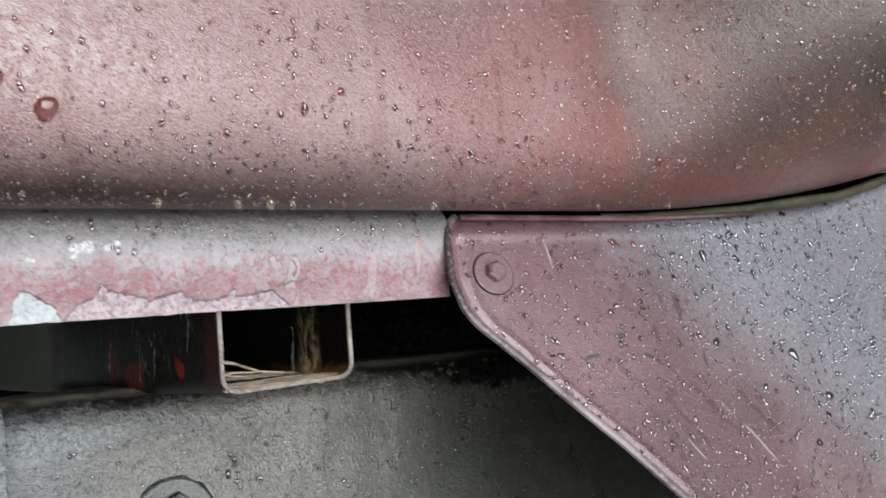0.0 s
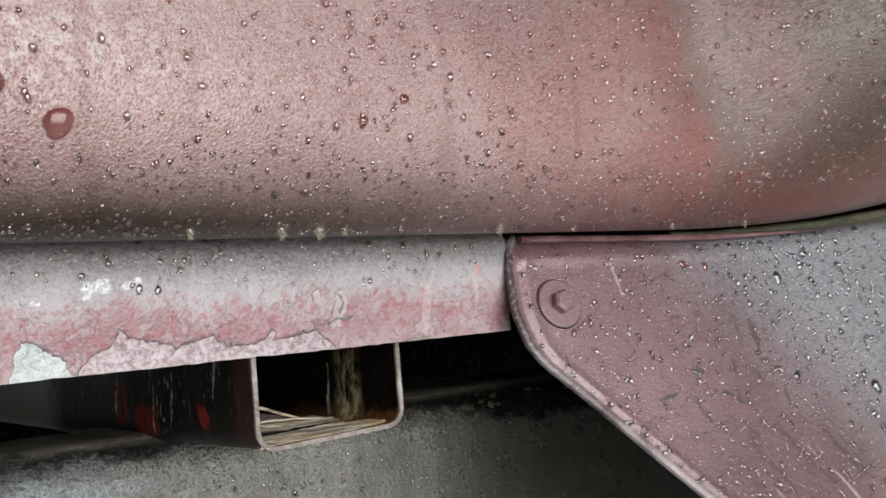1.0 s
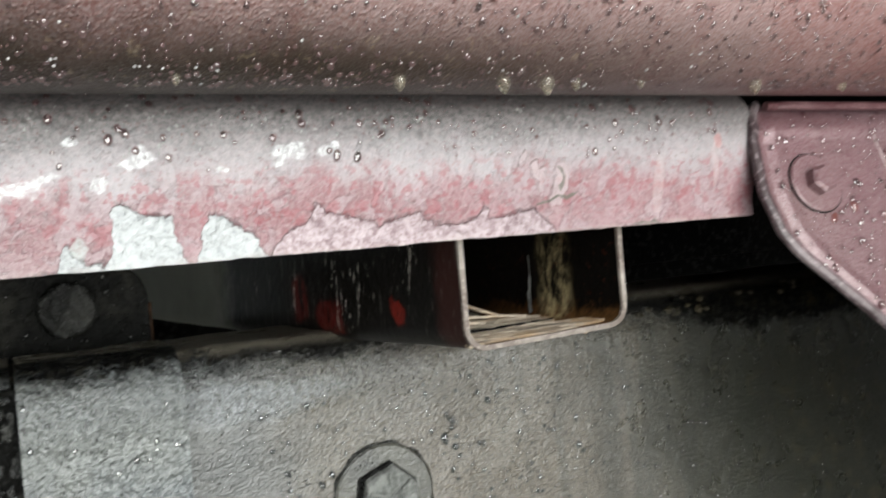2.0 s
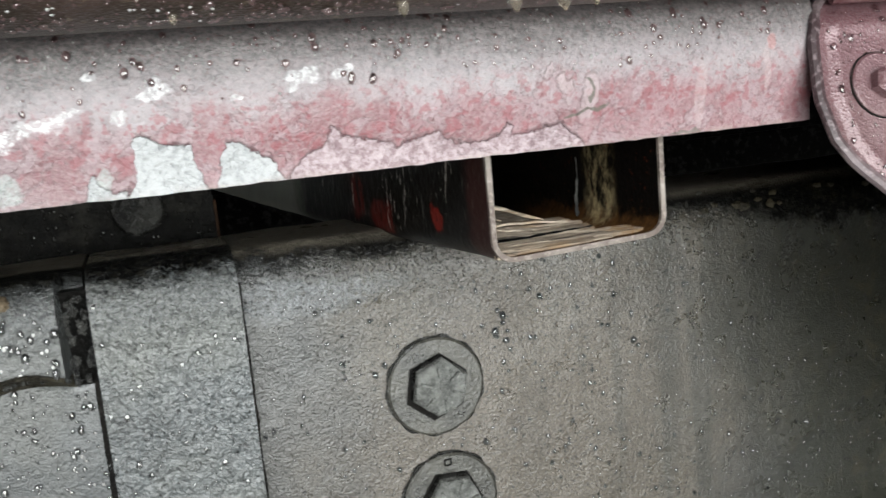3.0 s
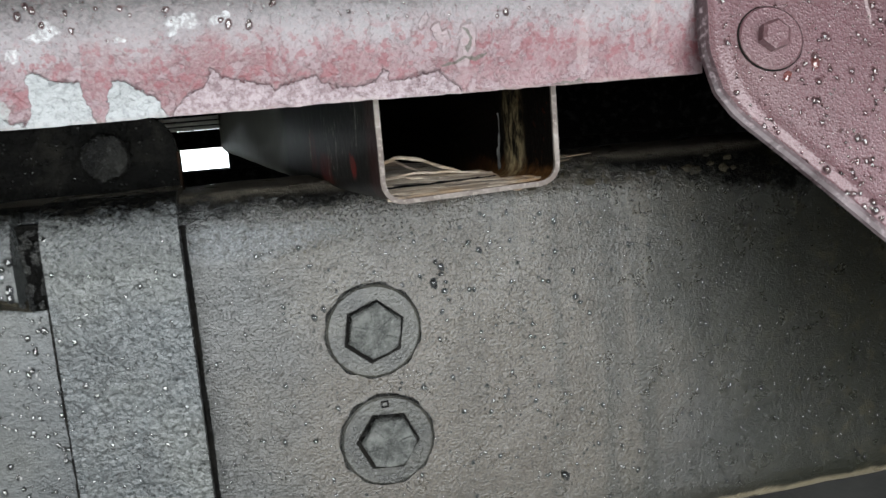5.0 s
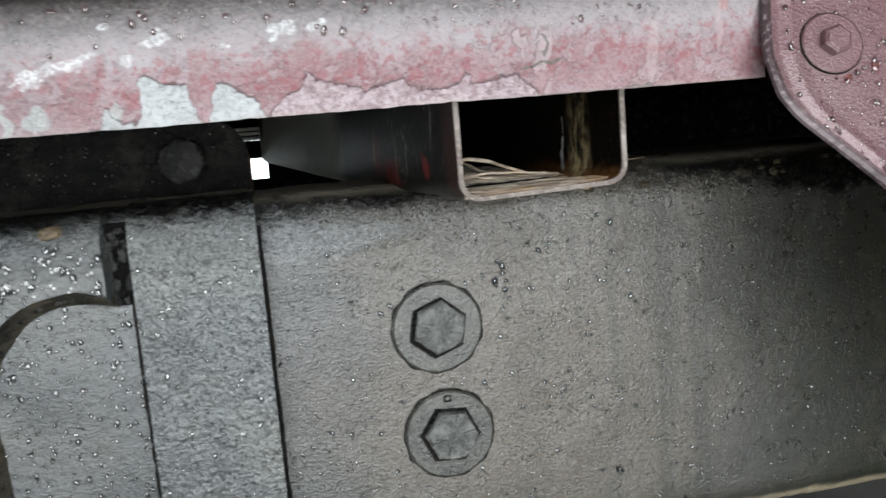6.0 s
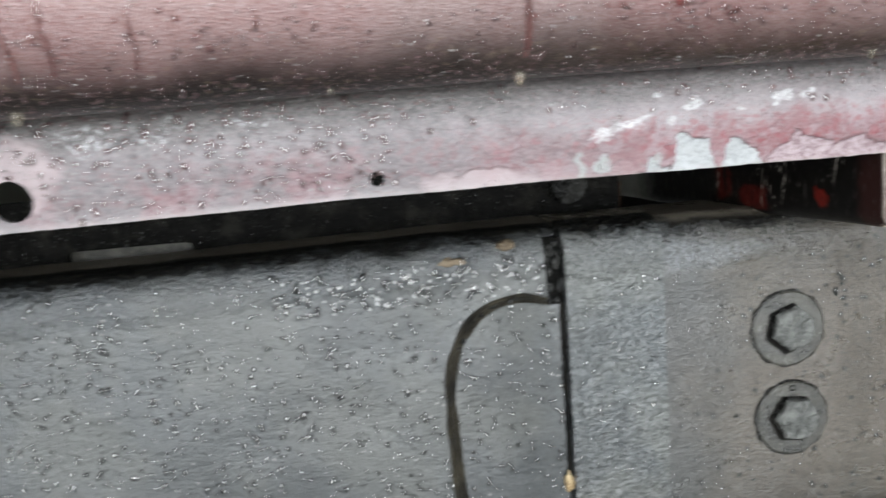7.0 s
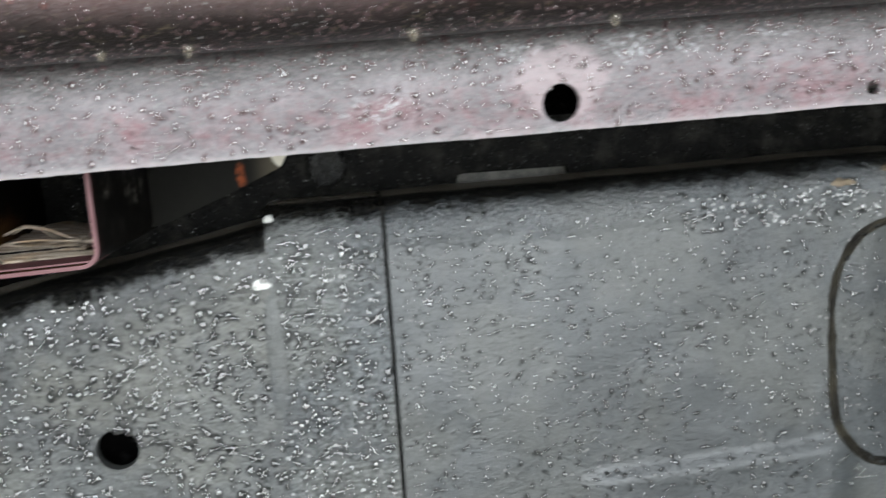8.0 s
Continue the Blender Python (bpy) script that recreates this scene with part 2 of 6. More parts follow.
def chipped_paint():
    """Weathered red paint that has flaked off to pale bare metal along the lower edge."""
    n = Nodes("chipped_red_paint")
    fall = n.math("MULTIPLY", n.math("MINIMUM", n.axis("X"), 0.0), -0.0155)
    z = n.math("ADD", n.axis("Z"), fall)
    tone = n.mix(n.ramp(n.noise(38.0, 5, 0.7), 0.4, 0.62), (0.21, 0.088, 0.10), (0.28, 0.158, 0.175))
    peel = n.noise(75.0, 7, 0.72, None, 0.6)
    flakes = n.ramp(peel, 0.515, 0.53)
    tone = n.mix(n.math("MULTIPLY", flakes, 0.5), tone, (0.325, 0.255, 0.275))
    rim = n.math("MULTIPLY", n.ramp(peel, 0.495, 0.512), n.math("SUBTRACT", 1.0, n.ramp(peel, 0.513, 0.525)))
    tone = n.mix(n.math("MULTIPLY", rim, 0.3), tone, (0.11, 0.045, 0.05))
    # grey band of reflected haze in the upper half, then the lip's shade, both put into the colour
    hz = n.math("ADD", z, n.math("MULTIPLY", n.noise(60.0, 6, 0.75), 0.03))
    tone = n.mix(n.math("MULTIPLY", n.ramp(hz, 0.686, 0.697), 0.8), tone, n.mix(n.noise(90.0, 5, 0.7), (0.23, 0.22, 0.23), (0.42, 0.405, 0.42)))
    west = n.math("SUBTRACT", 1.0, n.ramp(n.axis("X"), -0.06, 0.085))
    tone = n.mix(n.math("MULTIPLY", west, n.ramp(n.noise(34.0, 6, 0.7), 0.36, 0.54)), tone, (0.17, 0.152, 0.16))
    # Evenly darker and greyer towards the west end, only in the colour.
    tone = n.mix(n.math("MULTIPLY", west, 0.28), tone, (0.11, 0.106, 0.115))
    lip_shade = n.ramp(n.math("ADD", z, n.math("MULTIPLY", n.noise(90.0, 6, 0.75), 0.014)), 0.685, 0.7005)
    tone = n.mix(n.math("MULTIPLY", lip_shade, n.math("MULTIPLY_ADD", west, 0.12, 0.82)), tone, (0.05, 0.051, 0.047))
    fine = n.ramp(n.noise(900.0, 4, 0.7), 0.38, 0.62)
    tone = n.mix(n.math("MULTIPLY", fine, 0.3), tone, (0.40, 0.33, 0.335))
    pits = n.ramp(n.noise(850.0, 3, 0.6), 0.6, 0.66)
    tone = n.mix(n.math("MULTIPLY", pits, 0.5), tone, (0.13, 0.06, 0.06))
    blots = n.math("MULTIPLY", n.ramp(n.noise(330.0, 4, 0.65), 0.52, 0.6), n.math("MULTIPLY", n.ramp(z, 0.663, 0.668), n.math("SUBTRACT", 1.0, n.ramp(z, 0.676, 0.685))))
    tone = n.mix(n.math("MULTIPLY", blots, n.math("MULTIPLY_ADD", west, -0.4, 0.6)), tone, (0.25, 0.062, 0.075))
    w = n.warped(0.011, 130.0)
    thin = n.either(n.spot(w, -0.163, 0.676, 0.016, 0.012), n.spot(w, -0.012, 0.662, 0.02, 0.005), n.spot(w, 0.172, 0.6725, 0.003, 0.005), n.spot(w, 0.1615, 0.6805, 0.0012, 0.0035), n.spot(w, 0.1655, 0.677, 0.0012, 0.003))
    # ragged edge down to which the paint has come away: bare white metal, then pale primer
    edge_z = n.line(n.axis("X", n.warped(0.0045, 260.0)), 0.04, 0.18, 0.655, 0.025, (
        (0.040, 0.660), (0.048, 0.661), (0.050, 0.6665), (0.053, 0.662), (0.058, 0.662), (0.0593, 0.673), (0.0607, 0.6746), (0.066, 0.6713), (0.0713, 0.6714), (0.0737, 0.660),
        (0.0762, 0.660), (0.0786, 0.6709), (0.0824, 0.6702), (0.087, 0.667), (0.0903, 0.665), (0.0922, 0.660), (0.095, 0.6641), (0.1013, 0.6678), (0.1040, 0.6723), (0.106, 0.670),
        (0.1137, 0.668), (0.118, 0.6668), (0.1194, 0.6653), (0.1225, 0.667), (0.131, 0.6685), (0.1348, 0.665), (0.142, 0.665), (0.1467, 0.6657), (0.1495, 0.6697), (0.151, 0.6655),
        (0.1646, 0.6675), (0.172, 0.660)))
    below = n.math("SUBTRACT", edge_z, n.math("ADD", z, n.math("MULTIPLY_ADD", n.noise(380.0, 5, 0.75), 0.0046, -0.0023)))
    gone = n.ramp(below, -0.0001, 0.00022)
    white = n.math("MULTIPLY", gone, n.math("SUBTRACT", 1.0, n.ramp(n.axis("X"), 0.0915, 0.0925)))
    lips = n.math("MULTIPLY", n.ramp(below, -0.0010, -0.0003), n.math("SUBTRACT", 1.0, gone))
    tone = n.mix(n.math("MULTIPLY", lips, 0.75), tone, (0.075, 0.03, 0.035))
    primer = n.mix(n.ramp(n.noise(700.0, 4, 0.7), 0.35, 0.62), (0.21, 0.135, 0.15), (0.42, 0.335, 0.355))
    tone = n.mix(gone, tone, primer)
    bare = white
    broken = n.ramp(n.noise(900.0, 4, 0.7), 0.46, 0.58)
    # White strokes and spots standing in for wet glints on the upper sill.
    painted_glints = n.either(n.stroke(w, 0.0250, 0.6748, 0.0500, 0.6796, 0.0017), n.spot(w, 0.0567, 0.6780, 0.0020, 0.0014), n.spot(w, 0.0640, 0.6827, 0.0040, 0.0018), n.spot(w, 0.0512, 0.6876, 0.0018, 0.0010),
                      n.spot(w, 0.0834, 0.6815, 0.0016, 0.0016), n.spot(w, 0.0978, 0.6837, 0.0042, 0.0018), n.spot(w, 0.0953, 0.6812, 0.0016, 0.0014), n.spot(w, 0.1065, 0.6845, 0.0030, 0.0014))
    loose = n.warped(0.02, 110.0)
    splash = n.math("MULTIPLY", n.ramp(n.noise(520.0, 4, 0.7), 0.52, 0.58), n.either(n.spot(loose, -0.138, 0.686, 0.011, 0.0035, 0.8), n.spot(loose, -0.113, 0.687, 0.009, 0.0025, 0.8), n.spot(loose, -0.085, 0.688, 0.009, 0.002, 0.8),
                                                                                     n.spot(loose, -0.225, 0.670, 0.013, 0.005, 0.8), n.spot(loose, -0.178, 0.687, 0.010, 0.003, 0.8)))
    tone = n.mix(n.math("MULTIPLY", splash, 0.75), tone, (0.50, 0.50, 0.51))
    tone = n.mix(n.math("MULTIPLY", painted_glints, n.math("MULTIPLY_ADD", broken, 0.6, 0.3)), tone, (0.62, 0.62, 0.63))
    mint = n.either(n.spot(w, 0.0312, 0.6655, 0.0034, 0.0034), n.spot(w, 0.0242, 0.665, 0.0012, 0.0040), n.spot(w, 0.0522, 0.6642, 0.0015, 0.0030))
    tone = n.mix(n.math("MULTIPLY", mint, n.math("MULTIPLY_ADD", broken, 0.25, 0.6)), tone, (0.36, 0.39, 0.38))
    streak = n.either(n.spot(n.warped(0.003, 90.0), 0.207, 0.6715, 0.0018, 0.0085), n.spot(n.warped(0.003, 90.0), 0.2285, 0.677, 0.001, 0.007))
    tone = n.mix(n.math("MULTIPLY", thin, 0.7), tone, (0.40, 0.32, 0.33))
    tone = n.mix(n.math("MULTIPLY", streak, 0.4), tone, (0.44, 0.34, 0.34))
    tone = n.mix(bare, tone, n.mix(n.ramp(n.noise(600.0, 5, 0.75), 0.3, 0.55), (0.25, 0.26, 0.265), (0.42, 0.432, 0.44)))
    crack = n.either(n.stroke(w, 0.1640, 0.6688, 0.1735, 0.6715, 0.0007), n.stroke(w, 0.1725, 0.6715, 0.1800, 0.6700, 0.0009), n.stroke(w, 0.1730, 0.6720, 0.1705, 0.6765, 0.0006), n.spot(w, 0.203, 0.6612, 0.005, 0.0006, 0.5))
    tone = n.mix(n.math("MULTIPLY", crack, 0.85), tone, (0.09, 0.085, 0.065))
    drip = n.spot(w, 0.23, 0.6835, 0.002, 0.0022)
    tone = n.mix(n.math("MULTIPLY", drip, 0.5), tone, (0.40, 0.15, 0.14))
    edge = n.math("SUBTRACT", 1.0, n.ramp(n.math("ADD", z, n.math("MULTIPLY", n.noise(110.0, 4, 0.7), 0.004)), 0.6625, 0.6645))
    tone = n.mix(n.math("MULTIPLY", edge, n.math("MULTIPLY", n.ramp(n.noise(90.0, 4, 0.7), 0.35, 0.6), 0.5)), tone, (0.36, 0.29, 0.27))
    # Paler rim along the west end's lower edge.
    paled = n.math("MULTIPLY", west, n.math("SUBTRACT", 1.0, n.ramp(n.math("ADD", z, n.math("MULTIPLY", n.noise(140.0, 4, 0.7), 0.003)), 0.6625, 0.6655)))
    tone = n.mix(n.math("MULTIPLY", paled, 0.3), tone, (0.52, 0.49, 0.49))
    chips = n.math("ADD", n.math("ADD", n.either(bare, gone), n.math("MULTIPLY", thin, 0.5)), n.math("MULTIPLY", flakes, 0.12))
    relief = n.bump(n.math("SUBTRACT", 1.0, chips), 0.9, 0.0009)
    relief = n.bump(n.noise(560.0, 4, 0.7), 0.8, 0.0008, relief)
    rough = n.mix(bare, (0.42, 0.42, 0.42), (0.3, 0.3, 0.3))
    return n.done(tone, rough, relief, Coat_Weight=0.6, Coat_Roughness=0.2)


def black_paint(name, dark, pale, rough, grain, pits, coat=0.7, slope=0.0, bumpy=0.0007, shade_zones=False, sandy=0.5, rolling=1.0):
    """Thick wet black chassis paint, dusty in places, pitted, with a coarse brushed-on relief; packed soil and a dark
    reflection along its shoulder, shade and sheen put into its colour.
    """
    n = Nodes(name)
    tone = n.mix(n.ramp(n.noise(11.0, 5, 0.6), 0.35, 0.68), dark, pale)
    brown = n.ramp(n.noise(17.0, 4, 0.6), 0.42, 0.6)
    tone = n.mix(n.math("MULTIPLY", brown, 0.4), tone, tuple(c * k for c, k in zip(pale, (1.55, 1.42, 1.18))))
    if shade_zones:
        w = n.warped(0.12, 12.0)
        tone = n.mix(n.math("MULTIPLY", n.spot(w, 0.175, 0.55, 0.085, 0.075, 0.98), 0.75), tone, (0.066, 0.054, 0.041))
        # Darkens the right end as the apron's shade, in colour, coat and gloss.
        east_shade = n.ramp(n.axis("X", w), 0.25, 0.34)
        tone = n.mix(n.math("MULTIPLY", east_shade, 0.8), tone, (0.010, 0.011, 0.006))
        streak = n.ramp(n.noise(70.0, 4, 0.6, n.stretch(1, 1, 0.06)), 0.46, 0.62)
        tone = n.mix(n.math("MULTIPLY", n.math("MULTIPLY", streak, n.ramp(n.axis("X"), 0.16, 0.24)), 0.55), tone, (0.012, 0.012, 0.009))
        # Pale bluish patch standing in for a sky highlight below the shoulder.
        blue_sheen = n.math("MULTIPLY", n.spot(n.warped(0.012, 60.0), 0.108, 0.6135, 0.030, 0.0065, 0.9), n.ramp(n.noise(420.0, 4, 0.7), 0.3, 0.6))
        clean = n.math("SUBTRACT", 1.0, n.ramp(n.axis("X", w), 0.09, 0.13))
        tone = n.mix(n.math("MULTIPLY", clean, 0.6), tone, (0.020, 0.023, 0.025))
        tone = n.mix(n.math("MULTIPLY", blue_sheen, 0.5), tone, (0.17, 0.18, 0.19))
    sand = n.ramp(n.noise(grain * 1.3, 3, 0.7), 0.36, 0.66)
    tone = n.mix(n.math("MULTIPLY", sand, sandy), tone, n.mix(1.0, tone, (2.6, 2.6, 2.6), "MULTIPLY"))
    hole = n.ramp(n.noise(grain, 2, 0.5), 0.6, 0.66)
    tone = n.mix(n.math("MULTIPLY", hole, pits), tone, (0.004, 0.004, 0.0035))
    fall = n.math("MULTIPLY", n.math("MINIMUM", n.axis("X"), 0.0), -0.0155)
    if slope:
        fall = n.math("ADD", fall, n.math("MULTIPLY_ADD", n.axis("X"), -slope, -slope * 0.2752 + 0.008))
    ragged = n.math("ADD", n.math("MULTIPLY", n.noise(48.0, 4, 0.7), 0.02), n.math("MULTIPLY", n.noise(230.0, 5, 0.75), 0.012))
    z = n.math("ADD", n.math("ADD", n.axis("Z"), fall), ragged)
    if not shade_zones and not slope:
        z = n.math("SUBTRACT", z, 0.0028)
    # Dark shoulder band widened to the right for the shade under the apron.
    if shade_zones:
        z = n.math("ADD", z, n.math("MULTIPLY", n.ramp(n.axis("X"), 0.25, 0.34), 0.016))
    # Dark band: packed soil, and the underside's dark reflection put into the colour.
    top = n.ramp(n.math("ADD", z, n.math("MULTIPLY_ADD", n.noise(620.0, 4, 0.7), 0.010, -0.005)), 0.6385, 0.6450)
    soil_shade = n.mix(n.ramp(n.noise(420.0, 4, 0.7), 0.47, 0.66), (0.003, 0.003, 0.003), (0.022, 0.021, 0.017))
    tone = n.mix(top, tone, soil_shade)
    ledge = n.math("MULTIPLY", n.ramp(n.axis("Y"), 0.4225, 0.4285), n.ramp(z, 0.642, 0.646))
    dust = n.mix(n.noise(150.0, 5, 0.7, n.stretch(0.3, 1, 1)), (0.05, 0.045, 0.035), (0.30, 0.265, 0.21))
    tone = n.mix(ledge, tone, dust)
    east = n.ramp(n.math("ADD", n.axis("X"), n.math("MULTIPLY", n.noise(30.0, 3), 0.1)), 0.34, 0.44)
    moss = n.ramp(n.noise(120.0, 5, 0.7), 0.5, 0.66)
    tone = n.mix(n.math("MULTIPLY", east, n.math("MULTIPLY", moss, 0.6)), tone, (0.06, 0.05, 0.025))
    foot = n.math("SUBTRACT", 1.0, n.ramp(n.math("ADD", n.axis("Z"), n.math("MULTIPLY", n.noise(55.0, 4, 0.7), 0.01)), 0.4775, 0.4815))
    tone = n.mix(n.math("MULTIPLY", foot, n.ramp(n.axis("X"), 0.2, 0.33)), tone, n.mix(n.noise(200.0, 4, 0.7), (0.16, 0.13, 0.08), (0.46, 0.39, 0.27)))
    # pale tone for the highlight just under the dark band, with more gloss and relief where water gathers
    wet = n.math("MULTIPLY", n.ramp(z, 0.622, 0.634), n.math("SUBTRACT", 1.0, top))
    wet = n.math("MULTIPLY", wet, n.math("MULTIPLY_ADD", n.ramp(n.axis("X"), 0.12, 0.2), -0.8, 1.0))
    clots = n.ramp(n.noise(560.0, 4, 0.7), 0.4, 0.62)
    tone = n.mix(n.math("MULTIPLY", wet, n.math("MULTIPLY_ADD", clots, 0.14 if shade_zones else 0.26, 0.10 if shade_zones else 0.16)), tone, (0.11, 0.116, 0.122))
    relief = n.bump(n.noise(grain * 0.75, 3, 0.6), 1.0, bumpy)
    relief = n.bump(n.noise(grain * 0.3, 3, 0.6), 1.0, bumpy * rolling, relief)
    relief = n.bump(n.noise(1300.0, 2, 0.6), 1.0, 0.00034 if shade_zones else 0.00022, relief)
    relief = n.bump(n.math("SUBTRACT", 1.0, hole), pits, 0.00035, relief)
    relief = n.bump(n.math("MULTIPLY", n.noise(420.0, 4, 0.7), n.math("MULTIPLY_ADD", wet, 0.8, top)), 1.0, 0.0016, relief)
    relief = n.bump(n.noise(60.0, 2, 0.5), 0.3, 0.0016, relief)
    r = n.math("MULTIPLY_ADD", wet, -0.16, n.math("MULTIPLY_ADD", n.noise(90.0, 3), 0.2, rough))
    return n.done(tone, r, relief, Coat_Weight=n.math("MULTIPLY", n.math("MULTIPLY_ADD", top, -0.8, 1.0), n.math("MULTIPLY_ADD", east_shade, -0.62 * coat, coat) if shade_zones else coat), Coat_Roughness=0.2,
                  Specular_IOR_Level=n.math("ADD", n.math("MULTIPLY_ADD", top, -0.42, n.math("MULTIPLY_ADD", east_shade, -0.12, 0.55) if shade_zones else 0.55), n.math("MULTIPLY", wet, 0.5)))


def bracket_paint():
    """Smooth black paint, kept near black for the shade behind the rail, with pale dots for glints, drops and crusts.
    """
    n = Nodes("inner_bracket_black")
    tone = n.mix(n.ramp(n.noise(70.0, 5, 0.7), 0.45, 0.7), (0.004, 0.004, 0.0036), (0.020, 0.019, 0.016))
    dots = n.math("MULTIPLY", n.math("SUBTRACT", 1.0, n.ramp(n.cells(420.0), 0.12, 0.3)), n.ramp(n.noise(160.0, 3), 0.40, 0.52))
    tone = n.mix(n.math("MULTIPLY", dots, 0.4), tone, (0.10, 0.10, 0.095))
    relief = n.bump(dots, 1.0, 0.0012)
    relief = n.bump(n.noise(230.0, 4, 0.65), 1.0, 0.0016, relief)
    return n.done(tone, 0.18, relief, Specular_IOR_Level=n.math("MULTIPLY_ADD", dots, 0.9, 0.035))


def grimy_metal(name, dark, pale, rough=0.5, metal=0.0, scale=120.0, depth=0.0006, shine=0.5):
    n = Nodes(name)
    tone = n.mix(n.ramp(n.noise(scale * 0.25, 5, 0.65), 0.36, 0.66), dark, pale)
    tone = n.mix(n.math("MULTIPLY", n.ramp(n.noise(scale * 5, 3), 0.5, 0.7), 0.4), tone, tuple(min(1, 1.6 * c + 0.02) for c in pale))
    relief = n.bump(n.noise(scale * 3, 4, 0.65), 0.6, depth)
    return n.done(tone, n.math("MULTIPLY_ADD", n.noise(scale, 3), 0.3, rough - 0.1), relief, metal, Specular_IOR_Level=shine)


def channel_paint():
    """Near-black paint on the crossmember, with red overspray blotches and pale scratches; its far end is painted pale
    as if lit.
    """
    n = Nodes("black_channel_paint")
    tone = n.mix(n.noise(60.0, 4), (0.0035, 0.0033, 0.003), (0.010, 0.0085, 0.0075))
    y, z = n.axis("Y", n.warped(0.012, 90.0)), n.axis("Z", n.warped(0.012, 90.0))

    def blot(py, pz, ry, rz):
        dy, dz = n.math("DIVIDE", n.math("SUBTRACT", y, py), ry), n.math("DIVIDE", n.math("SUBTRACT", z, pz), rz)
        return n.math("SUBTRACT", 1.0, n.ramp(n.math("ADD", n.math("MULTIPLY", dy, dy), n.math("MULTIPLY", dz, dz)), 0.6, 1.3))

    east = n.ramp(n.axis("X"), -0.01, 0.01)
    tone = n.mix(n.math("MULTIPLY", n.math("MULTIPLY", blot(0.3785, 0.6395, 0.0042, 0.0042), n.ramp(n.noise(260.0, 4, 0.7, n.stretch(1, 1, 0.5)), 0.3, 0.5)), east), tone, (0.15, 0.014, 0.009))
    tone = n.mix(n.math("MULTIPLY", n.math("MULTIPLY", n.either(blot(0.426, 0.637, 0.011, 0.007), blot(0.452, 0.643, 0.008, 0.009)), n.ramp(n.noise(190.0, 4, 0.7, n.stretch(1, 1, 0.4)), 0.40, 0.54)), n.math("MULTIPLY", east, 0.65)), tone, (0.11, 0.012, 0.009))
    brown = n.math("SUBTRACT", 1.0, n.ramp(n.axis("Y", n.warped(0.01, 120.0)), 0.352, 0.358))
    tone = n.mix(n.math("MULTIPLY", brown, 0.8), tone, (0.038, 0.014, 0.012))
    # Far wall painted pale for the daylight that grazes it.
    far = n.ramp(n.math("ADD", n.axis("Y"), n.math("MULTIPLY", n.noise(160.0, 4, 0.7), 0.03)), 0.535, 0.575)
    tone = n.mix(far, tone, n.mix(n.noise(50.0, 4, 0.6), (0.20, 0.205, 0.175), (0.32, 0.325, 0.285)))
    flecks = n.ramp(n.noise(260.0, 4, 0.7, n.stretch(1, 1.6, 0.4)), 0.58, 0.64)
    zone = n.either(blot(0.497, 0.652, 0.004, 0.013), blot(0.456, 0.642, 0.004, 0.012), blot(0.412, 0.648, 0.02, 0.014), blot(0.372, 0.654, 0.008, 0.012))
    tone = n.mix(n.math("MULTIPLY", flecks, n.math("MULTIPLY_ADD", zone, 0.75, 0.1)), tone, (0.40, 0.37, 0.33))
    relief = n.bump(n.noise(300.0, 4, 0.6), 0.5, 0.0006)
    return n.done(tone, n.math("MULTIPLY_ADD", far, 0.2, 0.45), relief, Specular_IOR_Level=n.math("MULTIPLY_ADD", far, 0.25, 0.12))


def rusty_inside():
    n = Nodes("rusty_channel_lining")
    # Base kept near black for the shade inside the channel.
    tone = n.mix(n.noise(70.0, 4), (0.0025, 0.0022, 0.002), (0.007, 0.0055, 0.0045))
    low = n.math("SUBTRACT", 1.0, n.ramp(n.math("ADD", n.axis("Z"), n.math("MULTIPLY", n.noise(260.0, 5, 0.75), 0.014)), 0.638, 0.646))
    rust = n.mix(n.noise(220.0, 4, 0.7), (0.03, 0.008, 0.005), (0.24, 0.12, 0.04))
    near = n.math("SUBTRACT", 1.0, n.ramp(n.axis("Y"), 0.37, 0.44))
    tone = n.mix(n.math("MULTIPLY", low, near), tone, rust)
    col = n.ramp(n.noise(170.0, 5, 0.75, n.stretch(1, 1.4, 0.6)), 0.4, 0.72)
    patch = n.math("MULTIPLY", n.ramp(n.axis("Y"), 0.362, 0.369), n.math("SUBTRACT", 1.0, n.ramp(n.axis("Y"), 0.376, 0.383)))
    patch = n.math("MULTIPLY", patch, n.math("SUBTRACT", 1.0, n.ramp(n.axis("Z"), 0.645, 0.672)))
    tone = n.mix(n.math("MULTIPLY", n.math("MULTIPLY", col, patch), 0.95), tone, (0.50, 0.40, 0.22))
    spots = n.math("MULTIPLY", n.ramp(n.noise(300.0, 4, 0.7), 0.6, 0.68), near)
    tone = n.mix(n.math("MULTIPLY", spots, 0.5), tone, (0.15, 0.04, 0.02))
    return n.done(tone, 0.6, n.bump(n.noise(350.0, 4, 0.7), 0.7, 0.0008), Specular_IOR_Level=0.03)


